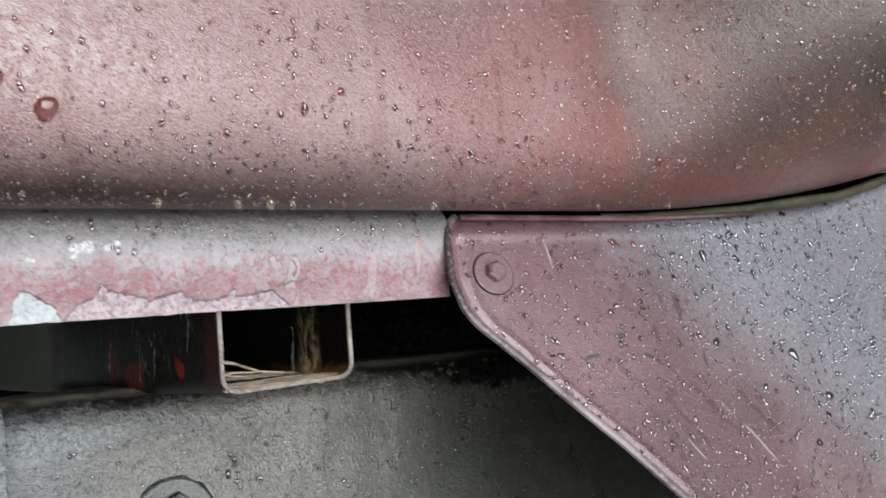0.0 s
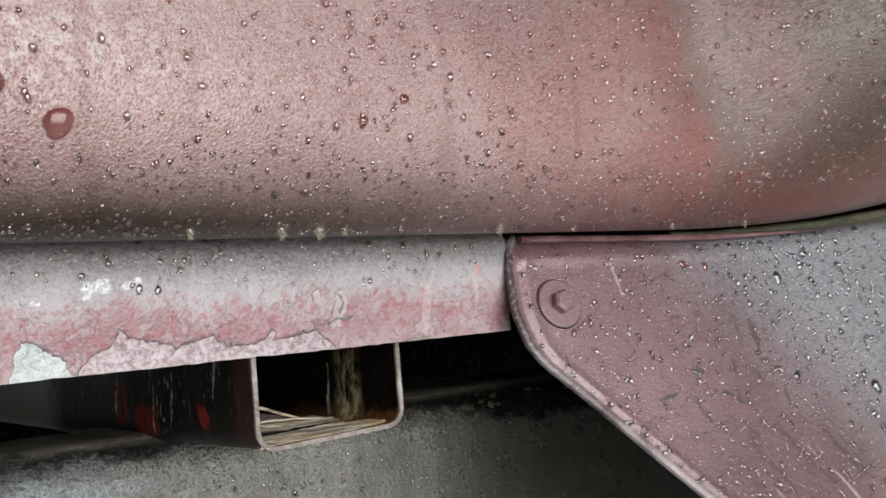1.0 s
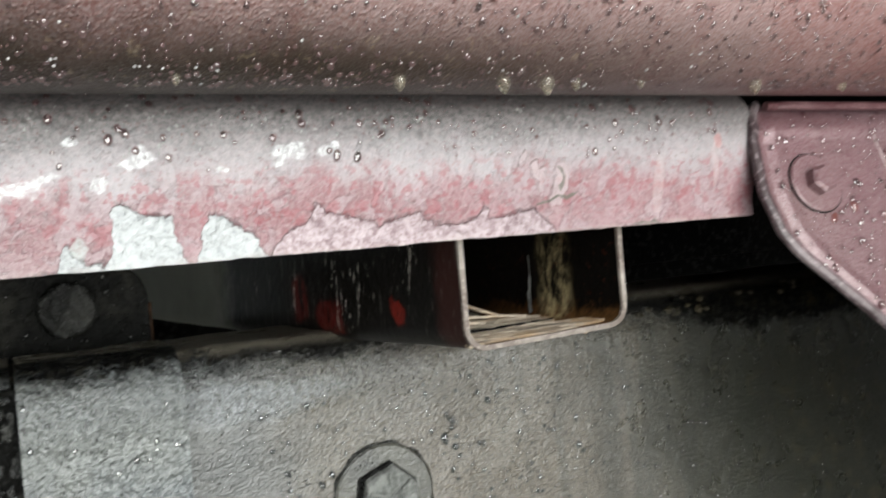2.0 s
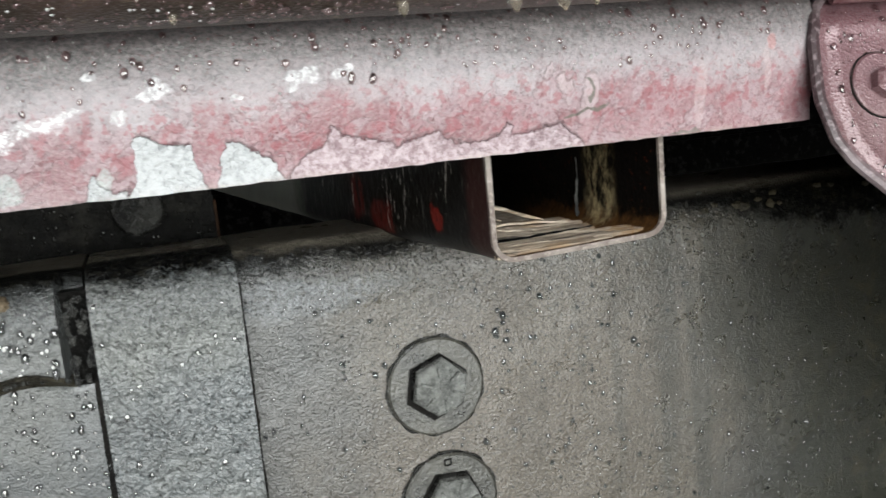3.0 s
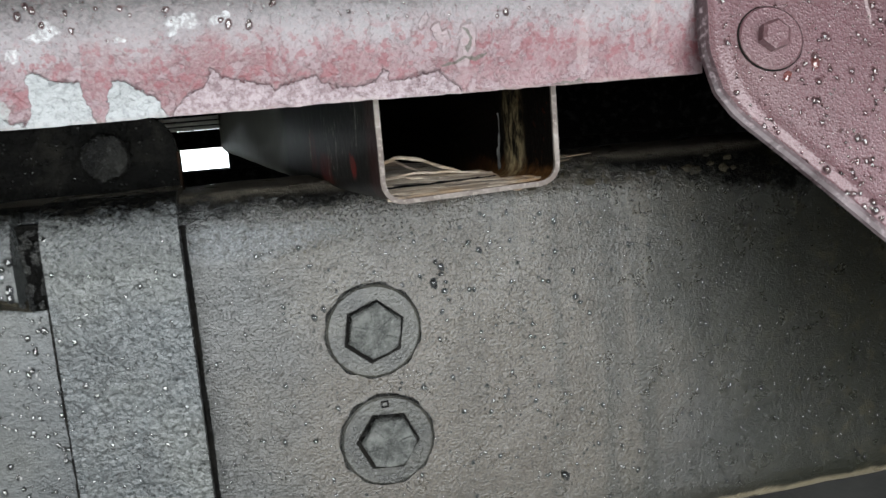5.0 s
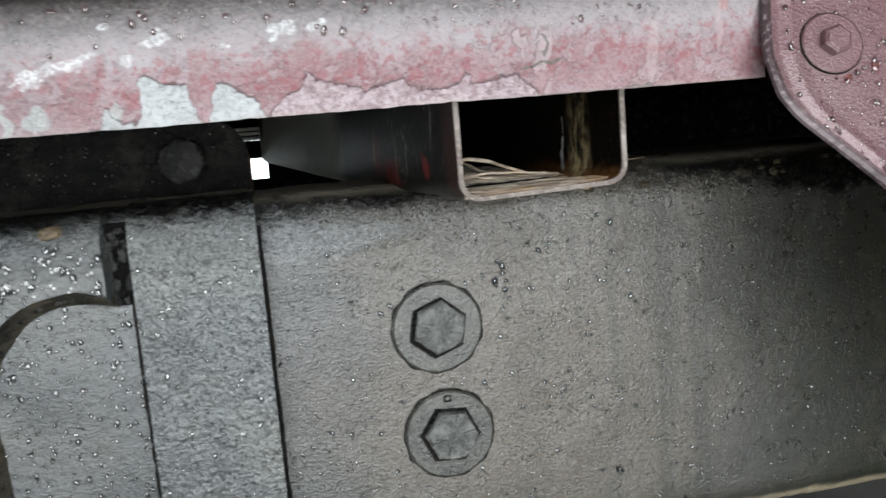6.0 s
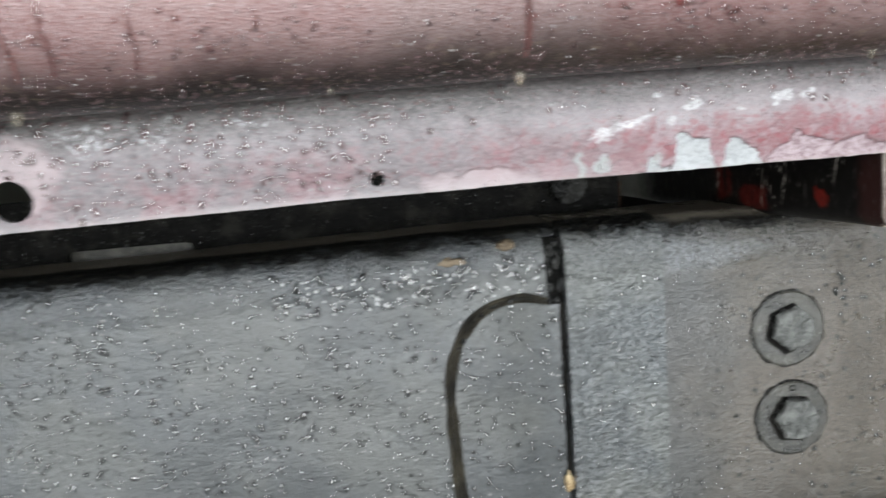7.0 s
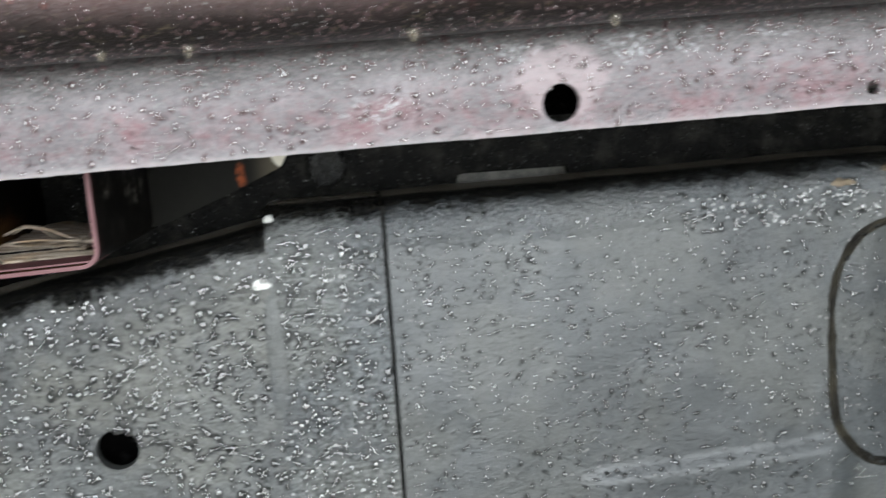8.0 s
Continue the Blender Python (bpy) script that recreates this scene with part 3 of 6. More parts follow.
def old_wood():
    n = Nodes("weathered_split_wood")
    g = n.noise(520.0, 5, 0.7, n.stretch(0.05, 1.0, 1.0), 0.5)
    tone = n.mix(n.ramp(g, 0.35, 0.65), (0.21, 0.155, 0.11), (0.66, 0.56, 0.45))
    tone = n.mix(n.math("MULTIPLY", n.ramp(n.noise(60.0, 4), 0.5, 0.72), 0.6), tone, (0.42, 0.26, 0.12))
    split = n.ramp(n.noise(190.0, 4, 0.65, n.stretch(0.09, 1.0, 1.0), 0.8), 0.6, 0.64)
    tone = n.mix(n.math("MULTIPLY", n.ramp(n.noise(900.0, 4, 0.7, n.stretch(0.12, 1.0, 1.0)), 0.5, 0.62), 0.5), tone, (0.12, 0.09, 0.065))
    tone = n.mix(n.math("MULTIPLY", split, 0.85), tone, (0.02, 0.014, 0.01))
    stain = n.math("MULTIPLY", n.ramp(n.math("ADD", n.axis("X"), n.math("MULTIPLY", n.noise(110.0, 4, 0.7), 0.016)), 0.190, 0.203), n.ramp(n.noise(300.0, 4, 0.7), 0.3, 0.6))
    tone = n.mix(n.math("MULTIPLY", stain, 0.85), tone, n.mix(n.noise(160.0, 3, 0.6), (0.12, 0.03, 0.012), (0.50, 0.30, 0.10)))
    return n.done(tone, 0.8, n.bump(g, 0.9, 0.0012))


def water():
    n = Nodes("water")
    return n.done((1.0, 1.0, 1.0), 0.0, Transmission_Weight=1.0, IOR=1.4, Coat_Weight=1.0, Coat_Roughness=0.0, Coat_IOR=1.9)


def sliding_water(name, coat):
    n = Nodes(name)
    return n.done((1.0, 1.0, 1.0), 0.0, Transmission_Weight=1.0, IOR=1.4, Coat_Weight=coat, Coat_Roughness=0.0, Coat_IOR=1.8)


def ground_mat(name, dark, pale):
    n = Nodes(name)
    tone = n.mix(n.ramp(n.noise(1.4, 5, 0.6), 0.35, 0.68), dark, pale)
    tone = n.mix(n.math("MULTIPLY", n.ramp(n.noise(60.0, 4), 0.5, 0.7), 0.5), tone, pale)
    return n.done(tone, 0.7, n.bump(n.noise(90.0, 4), 0.5, 0.004))


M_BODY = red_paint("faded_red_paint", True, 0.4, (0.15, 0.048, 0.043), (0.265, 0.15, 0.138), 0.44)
M_APRON = red_paint("red_apron_paint", False, 0.3, (0.073, 0.021, 0.027), (0.14, 0.058, 0.069), 0.20)
M_WETRED = wet_paint("wet_maroon", (0.20, 0.07, 0.064), (0.27, 0.115, 0.105))
M_WETAPRON = wet_paint("wet_apron_maroon", (0.10, 0.034, 0.039), (0.16, 0.07, 0.078))
M_WETSLATE = wet_paint("wet_slate", (0.045, 0.048, 0.056), (0.09, 0.095, 0.105))
M_DROPFOOT = wet_paint("crimson_under_water", (0.17, 0.030, 0.026), (0.25, 0.06, 0.05))
M_LIP = wet_paint("red_lip_paint", (0.12, 0.03, 0.034), (0.21, 0.10, 0.105))
M_WETGREY = wet_paint("wet_faded_red", (0.13, 0.07, 0.07), (0.2, 0.12, 0.12))
M_WETBLACK = wet_paint("wet_black", (0.012, 0.013, 0.0125), (0.035, 0.036, 0.035))
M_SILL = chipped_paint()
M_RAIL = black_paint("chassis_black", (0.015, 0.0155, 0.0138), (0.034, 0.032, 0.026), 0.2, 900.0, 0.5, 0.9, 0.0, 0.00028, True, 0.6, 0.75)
M_STRAP = black_paint("coarse_chassis_black", (0.027, 0.030, 0.031), (0.059, 0.065, 0.067), 0.17, 600.0, 0.6, 0.7, 0.0, 0.0011, False, 0.6, 1.1)
M_PLATE = black_paint("smooth_chassis_black", (0.018, 0.021, 0.0218), (0.039, 0.043, 0.0447), 0.26, 760.0, 0.35, 0.5, 0.0, 0.00020)
M_END = black_paint("pitted_chassis_black", (0.030, 0.032, 0.0315), (0.066, 0.070, 0.069), 0.26, 620.0, 0.5, 0.35, 0.17, 0.00050)
M_INNER = bracket_paint()
M_BOLT = grimy_metal("painted_bolt_grey", (0.034, 0.032, 0.027), (0.11, 0.104, 0.085), 0.33, 0.0, 240.0, 0.0008)
M_CHANNEL = channel_paint()
M_LINING = rusty_inside()
M_EDGE = grimy_metal("bare_cut_edge", (0.12, 0.09, 0.075), (0.31, 0.27, 0.24), 0.45, 0.0, 200.0)
M_REDEDGE = grimy_metal("worn_red_edge", (0.045, 0.026, 0.029), (0.29, 0.235, 0.245), 0.35, 0.0, 120.0)
M_FOLD = grimy_metal("pale_apron_fold", (0.09, 0.032, 0.037), (0.20, 0.11, 0.118), 0.32, 0.0, 160.0)
M_WOOD = old_wood()
M_STRAW = grimy_metal("dry_straw", (0.07, 0.05, 0.03), (0.26, 0.19, 0.12), 0.6, 0.0, 240.0)
M_RUSTEND = grimy_metal("dull_rust", (0.006, 0.004, 0.003), (0.035, 0.018, 0.010), 0.8, 0.0, 200.0, 0.0012, 0.08)
M_STREAK = grimy_metal("dull_weld_grey", (0.02, 0.02, 0.02), (0.11, 0.108, 0.10), 0.4, 0.0, 240.0, 0.001)
M_WATER = water()
M_SLIDE = sliding_water("sliding_water", 0.25)
M_ROUND = sliding_water("standing_water", 0.6)
M_SEAM = grimy_metal("olive_seam_mud", (0.005, 0.0045, 0.0034), (0.040, 0.035, 0.024), 0.3, 0.0, 240.0, 0.0034, 0.18)
M_PALE = grimy_metal("speck_white", (0.6, 0.6, 0.56), (0.85, 0.85, 0.82), 0.5, 0.0, 120.0)
M_RUST = grimy_metal("rust_crumbs", (0.22, 0.14, 0.06), (0.58, 0.46, 0.27), 0.6, 0.0, 200.0)
M_MUD = grimy_metal("mossy_mud", (0.008, 0.007, 0.004), (0.05, 0.04, 0.02), 0.5, 0.0, 260.0, 0.002, 0.4)
M_LEAF = grimy_metal("brown_leaf", (0.07, 0.05, 0.03), (0.20, 0.155, 0.10), 0.6, 0.0, 200.0)
# Near black for the unlit space under the vehicle, cracks and stamped marks.
M_DARK = grimy_metal("near_black", (0.0015, 0.0015, 0.0015), (0.004, 0.0037, 0.0034), 0.8, 0.0, 30.0, 0.0006, 0.02)
M_GREY = grimy_metal("daylit_grey", (0.45, 0.45, 0.41), (0.62, 0.62, 0.57), 0.5, 0.0, 40.0)
M_PIPING = grimy_metal("olive_piping", (0.018, 0.017, 0.008), (0.055, 0.05, 0.024), 0.35, 0.0, 110.0)
M_GUTTER = grimy_metal("wet_packed_dirt", (0.0015, 0.0015, 0.0014), (0.005, 0.0047, 0.004), 0.3, 0.0, 240.0, 0.0034, 0.10)
# Black for shaded joints and the gaps round washers and heads.
M_JOINTBLACK = grimy_metal("joint_black", (0.004, 0.004, 0.004), (0.012, 0.011, 0.009), 0.7, 0.0, 200.0, 0.0006, 0.1)
M_CRUST = grimy_metal("crusted_black_paint", (0.002, 0.002, 0.002), (0.030, 0.030, 0.027), 0.2, 0.0, 260.0, 0.0030, 0.5)
M_WASHER = grimy_metal("wet_washer_black", (0.022, 0.022, 0.019), (0.062, 0.060, 0.050), 0.17, 0.0, 240.0, 0.0007, 0.8)
M_HEAD = grimy_metal("worn_bolt_head_grey", (0.075, 0.078, 0.073), (0.24, 0.245, 0.23), 0.17, 0.0, 520.0, 0.0034, 1.0)
M_WALL = grimy_metal("grey_render", (0.13, 0.13, 0.125), (0.2, 0.2, 0.195), 0.8, 0.0, 3.0, 0.003)
M_CEILING = grimy_metal("dark_boards", (0.06, 0.05, 0.04), (0.11, 0.095, 0.08), 0.8, 0.0, 6.0, 0.003)
glare = Nodes("daylight_haze")
M_GLARE = glare.done((0.8, 0.8, 0.8), 1.0, Emission_Color=(0.95, 0.98, 1.0), Emission_Strength=4.0)
M_GROUND = ground_mat("pale_yard_concrete", (0.28, 0.275, 0.265), (0.44, 0.43, 0.41))
M_FLOOR = ground_mat("dark_slab_concrete", (0.09, 0.088, 0.082), (0.18, 0.175, 0.162))


# ---- mesh helpers ----
def smooth(a, b, x):
    t = min(1.0, max(0.0, (x - a) / (b - a)))
    return t * t * (3 - 2 * t)


def jitter(x, y, z, scale, amount):
    return amount * noise.noise(Vector((x, y, z)) * scale)


def finish(name, bm, material, parent=None, label="", angle=35):
    """One mesh object from a bmesh in world metres."""
    mesh = bpy.data.meshes.new(name)
    bmesh.ops.recalc_face_normals(bm, faces=bm.faces)
    if parent is not None:
        bmesh.ops.translate(bm, vec=-Vector(parent.matrix_basis.translation), verts=bm.verts)
    bm.to_mesh(mesh)
    bm.free()
    for m in material if isinstance(material, list) else [material]:
        mesh.materials.append(m)
    mesh.polygons.foreach_set("use_smooth", [True] * len(mesh.polygons))
    mesh.set_sharp_from_angle(angle=radians(angle))
    ob = new(name, mesh)
    if parent is not None:
        ob.parent = parent
    if label:
        ob["label"] = label
    return ob


def thing(name, at, label, category, group="", kind=""):
    e = new(name)
    e.empty_display_size = 0.01
    e.location = at
    return tagged(e, label, category, group, kind)


def sheet(points, thick, back=None):
    """A solid sheet from a grid of points [row][column]; thick moves its back along the vector back or the local normal."""
    rows, cols = len(points), len(points[0])
    p = np.array([[tuple(q) for q in r] for r in points], float)
    if back is None:
        du = np.gradient(p, axis=1)
        dv = np.gradient(p, axis=0)
        nn = np.cross(du, dv)
        nn /= np.linalg.norm(nn, axis=2, keepdims=True) + 1e-12
    else:
        nn = np.broadcast_to(np.array(back, float), p.shape)
    q = p + nn * thick
    bm = bmesh.new()
    a = [[bm.verts.new(p[i, j]) for j in range(cols)] for i in range(rows)]
    b = [[bm.verts.new(q[i, j]) for j in range(cols)] for i in range(rows)]
    for i in range(rows - 1):
        for j in range(cols - 1):
            bm.faces.new((a[i][j], a[i][j + 1], a[i + 1][j + 1], a[i + 1][j]))
            bm.faces.new((b[i][j], b[i + 1][j], b[i + 1][j + 1], b[i][j + 1]))
    for j in range(cols - 1):
        bm.faces.new((a[0][j], b[0][j], b[0][j + 1], a[0][j + 1]))
        bm.faces.new((a[-1][j], a[-1][j + 1], b[-1][j + 1], b[-1][j]))
    for i in range(rows - 1):
        bm.faces.new((a[i][0], a[i + 1][0], b[i + 1][0], b[i][0]))
        bm.faces.new((a[i][-1], b[i][-1], b[i + 1][-1], a[i + 1][-1]))
    return bm


def prism(outline, fix, sections):
    """A closed outline carried through sections: fix(point, s) gives the place of an outline point at section s."""
    bm = bmesh.new()
    rings = [[bm.verts.new(fix(p, s)) for p in outline] for s in sections]
    k = len(outline)
    for r0, r1 in zip(rings, rings[1:]):
        for i in range(k):
            bm.faces.new((r0[i], r0[(i + 1) % k], r1[(i + 1) % k], r1[i]))
    bm.faces.new(rings[0][::-1])
    bm.faces.new(rings[-1])
    return bm


def box(x0, x1, y0, y1, z0, z1, bevel=0.0, bm=None):
    bm = bm or bmesh.new()
    m = Matrix.LocRotScale(((x0 + x1) / 2, (y0 + y1) / 2, (z0 + z1) / 2), None, (x1 - x0, y1 - y0, z1 - z0))
    made = bmesh.ops.create_cube(bm, size=1, matrix=m)["verts"]
    if bevel:
        edges = list({e for v in made for e in v.link_edges})
        bmesh.ops.bevel(bm, geom=edges, offset=bevel, segments=2, affect="EDGES", profile=0.6)
    return bm


def tube(path, radius, sides=10, closed_ends=True):
    """A round rod along a path; radius may vary as a function of the share of the way."""
    bm = bmesh.new()
    pts = [Vector(p) for p in path]
    rings = []
    side = None
    for i, p in enumerate(pts):
        t = (pts[min(i + 1, len(pts) - 1)] - pts[max(i - 1, 0)]).normalized()
        ref = side if side is not None else (Vector((0, 1, 0)) if abs(t.y) < 0.9 else Vector((1, 0, 0)))
        u = (ref - t * ref.dot(t)).normalized()
        side = u
        v = t.cross(u)
        r = radius(i / (len(pts) - 1)) if callable(radius) else radius
        rings.append([bm.verts.new(p + r * (math.cos(a) * u + math.sin(a) * v)) for a in (2 * math.pi * k / sides for k in range(sides))])
    for r0, r1 in zip(rings, rings[1:]):
        for k in range(sides):
            bm.faces.new((r0[k], r0[(k + 1) % sides], r1[(k + 1) % sides], r1[k]))
    if closed_ends:
        bm.faces.new(rings[0][::-1])
        bm.faces.new(rings[-1])
    return bm


def curve_points(knots, steps):
    """Smooth way through knots (Catmull-Rom)."""
    k = [Vector(p) for p in knots]
    k = [2 * k[0] - k[1]] + k + [2 * k[-1] - k[-2]]
    out = []
    for i in range(1, len(k) - 2):
        a, b, c, d = k[i - 1:i + 3]
        for s in range(steps):
            t = s / steps
            out.append(0.5 * (2 * b + (c - a) * t + (2 * a - 5 * b + 4 * c - d) * t * t + (3 * b - a - 3 * c + d) * t ** 3))
    out.append(k[-2])
    return out


def line_at(knots, x):
    """Piecewise straight value at x."""
    for (x0, y0), (x1, y1) in zip(knots, knots[1:]):
        if x <= x1:
            return y0 + (y1 - y0) * (x - x0) / (x1 - x0)
    return knots[-1][1]


def disc(bm, m, outline, z0, z1, chamfer=0.0):
    """A prism of a flat outline (list of 2D points) standing on z0 to z1 of the pose m."""
    levels = [(z0, 1.0)]
    levels += [(z1 - chamfer, 1.0), (z1, 1.0 - chamfer * 1.6 / max(abs(p[0]) + abs(p[1]) for p in outline) * 1.2)] if chamfer else [(z1, 1.0)]
    rings = [[bm.verts.new(m @ Vector((p[0] * s, p[1] * s, z))) for p in outline] for z, s in levels]
    k = len(outline)
    for r0, r1 in zip(rings, rings[1:]):
        for i in range(k):
            bm.faces.new((r0[i], r0[(i + 1) % k], r1[(i + 1) % k], r1[i]))
    bm.faces.new(rings[0][::-1])
    bm.faces.new(rings[-1])
    return bm


def ngon(r, k, turn=0.0):
    return [(r * math.cos(turn + 2 * math.pi * i / k), r * math.sin(turn + 2 * math.pi * i / k)) for i in range(k)]


def cut(ob, bm):
    """Takes the solid bm out of ob for good."""
    mesh = bpy.data.meshes.new("cutter")
    bmesh.ops.recalc_face_normals(bm, faces=bm.faces)
    bm.to_mesh(mesh)
    bm.free()
    tool = new("cutter", mesh)
    tool.matrix_basis = Matrix()
    mod = ob.modifiers.new("cut", "BOOLEAN")
    mod.operation, mod.object, mod.solver = "DIFFERENCE", tool, "EXACT"
    bpy.context.view_layer.update()
    made = bpy.data.meshes.new_from_object(ob.evaluated_get(bpy.context.evaluated_depsgraph_get()))
    ob.modifiers.remove(mod)
    ob.data = made
    made.set_sharp_from_angle(angle=radians(35))
    bpy.data.objects.remove(tool)


def facing(place, normal, spin=0.0):
    """A pose at place whose z is the normal."""
    return Matrix.Translation(place) @ Vector(normal).to_track_quat("Z", "Y").to_matrix().to_4x4() @ Matrix.Rotation(spin, 4, "Z")


# ---- shapes of the large surfaces ----
def sag(x):
    """The whole vehicle side falls a little towards its end."""
    return 0.0155 * min(0.0, x) if x < 0 else 0.0


def body_rise(x):
    return 0.5 * max(0.0, x - 0.33) ** 2


BODY_PROFILE = [(0.332, 0.7000), (0.322, 0.6965), (0.312, 0.6955), (0.303, 0.6975), (0.2955, 0.7025), (0.2895, 0.7095), (0.2855, 0.7175), (0.2835, 0.727),
                (0.2835, 0.742), (0.286, 0.765), (0.290, 0.80), (0.298, 0.86), (0.308, 0.93), (0.318, 1.00), (0.325, 1.06)]


def body_point(x, s):
    """s runs from 0 at the inner lip to 1 at the top."""
    k = s * (len(BODY_PROFILE) - 1)
    i = min(int(k), len(BODY_PROFILE) - 2)
    f = k - i
    p = [BODY_PROFILE[max(0, min(len(BODY_PROFILE) - 1, i + d))] for d in (-1, 0, 1, 2)]
    y, z = (0.5 * (2 * p[1][c] + (p[2][c] - p[0][c]) * f + (2 * p[0][c] - 5 * p[1][c] + 4 * p[2][c] - p[3][c]) * f * f
                   + (3 * p[1][c] - p[0][c] - 3 * p[2][c] + p[3][c]) * f ** 3) for c in (0, 1))
    d = max(0.0, x - 0.298)
    flare = 0.13 * math.tanh(d ** 3 / (d * d + 0.0026) * (0.09 + 0.72 * smooth(0.703, 0.778, z)) / 0.13)
    valley = 0.003 * math.exp(-((x - 0.322) / 0.022) ** 2) * smooth(0.70, 0.75, z)
    dent = jitter(x, 0, z, 9.0, 0.0022) * smooth(0.70, 0.73, z)
    return Vector((x, y - flare + valley + dent, z + sag(x) + body_rise(x) * (1 - 0.5 * smooth(0.7, 0.9, z))))


def apron_y(x, z):
    return 0.321 - 0.09 * (x - 0.25) - 0.33 * max(-0.02, 0.672 - z) + jitter(x, 5, z, 14.0, 0.0018)


APRON_EDGE = [(0.44, 0.445), (0.49, 0.396), (0.569, 0.3215), (0.593, 0.3005), (0.6245, 0.2695), (0.648, 0.2455), (0.655, 0.2413), (0.667, 0.2395), (0.682, 0.2418),
              (0.688, 0.2432), (0.6915, 0.2458), (0.6945, 0.251)]
APRON_TOP = 0.6945


def apron_top(x):
    return line_at([(0.2, 0.0), (0.26, 0.0), (0.35, -0.0018), (0.42, 0.0), (0.49, 0.006), (0.56, 0.022), (0.75, 0.085)], x)


def apron_point(u, v):
    z0 = 0.44 + (APRON_TOP - 0.44) * v
    xl = line_at(APRON_EDGE, z0)
    x = xl + (0.78 - xl) * u ** 1.7
    z = z0 + apron_top(x) * smooth(0.4, 1.0, v)
    y = apron_y(x, z)
    d = (x - xl) * 0.75
    y -= 0.0006 * math.exp(-((d - 0.0058) / 0.0012) ** 2) - 0.0007 * math.exp(-((d - 0.0035) / 0.001) ** 2)
    top = max(0.0, 1 - (1 - v) * (APRON_TOP - 0.44) / 0.006)
    y += 0.0045 * top * top
    y -= 0.0008 * math.exp(-(((1 - v) * 0.2545 - 0.008) / 0.002) ** 2)
    return Vector((x, y, z))


def sill_point(x, s):
    """s from 0 at the top under the lip to 1 at the lower edge."""
    z = 0.7005 - 0.0397 * s
    y = 0.3295 - 0.0025 * math.sin(math.pi * min(1.0, s * 1.15)) + 0.004 * smooth(0.18, 0.0, s) + jitter(x, 2, z, 22.0, 0.0008)
    return Vector((x, y, z + sag(x) + (jitter(x, 7, 0, 25.0, 0.0004) + jitter(x, 3, 0, 260.0, 0.0003)) * s ** 6))


def normal_of(f, a, b, h=1e-3):
    n = (f(a + h, b) - f(a - h, b)).cross(f(a, b + h) - f(a, b - h)).normalized()
    return n if n.y < 0 else -n


# ---- ground and the underside that closes the place ----
bm = bmesh.new()
bmesh.ops.create_grid(bm, x_segments=40, y_segments=40, size=60, matrix=Matrix.Translation((0, 0, FLOOR)))
tagged(finish("ground", bm, M_GROUND), "pale concrete ground of the yard, kept bright for reflections", "ground", kind="structure")
# Unseen slab, kept dark so little light returns from below.
tagged(finish("floor", box(WEST, EAST, FRONT - 0.2, BACK, FLOOR - 0.05, FLOOR + 0.006), M_FLOOR), "unseen dark concrete workshop floor, added to limit light from below", "floor", kind="structure")


def workshop():
    """Plain rendered walls with real openings, and a ceiling."""
    t = 0.22
    for name, pieces in (
        ("wall_front", ((WEST - t, DOOR[0], FRONT - t, FRONT, FLOOR, CEILING), (DOOR[1], EAST + t, FRONT - t, FRONT, FLOOR, CEILING),
                        (DOOR[0], DOOR[1], FRONT - t, FRONT, DOOR[2], CEILING))),
        ("wall_back", ((WEST - t, VENT[0], BACK, BACK + t, FLOOR, CEILING), (VENT[1], EAST + t, BACK, BACK + t, FLOOR, CEILING),
                       (VENT[0], VENT[1], BACK, BACK + t, FLOOR, VENT[2]), (VENT[0], VENT[1], BACK, BACK + t, VENT[3], CEILING))),
        ("wall_west", ((WEST - t, WEST, FRONT, BACK, FLOOR, CEILING),)),
        ("wall_east", ((EAST, EAST + t, FRONT, BACK, FLOOR, CEILING),)),
    ):
        bm = bmesh.new()
        for p in pieces:
            box(*p, 0.0, bm)
        tagged(finish(name, bm, M_WALL), "plain grey rendered workshop wall", "wall", kind="structure")
    tagged(finish("ceiling", box(WEST - t, EAST + t, FRONT - t, BACK + t, CEILING, CEILING + 0.15, 0.01), M_CEILING), "dark boarded workshop ceiling", "ceiling", kind="structure")


workshop()
tagged(finish("backdrop", box(-6, 6, 7.0, 7.1, FLOOR, 3.5), M_GLARE), "hazy bright daylight outside the back opening", "backdrop", kind="structure")


# Assumed floor that keeps the space above the chassis dark.
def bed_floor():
    e = thing("bed_floor", (0, 0.7, 0.72), "near-black wooden load floor added to keep the space above the chassis dark", "load floor", kind="structure")
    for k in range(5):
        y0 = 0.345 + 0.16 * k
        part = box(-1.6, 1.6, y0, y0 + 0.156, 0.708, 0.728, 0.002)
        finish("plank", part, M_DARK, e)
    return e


bed_floor()


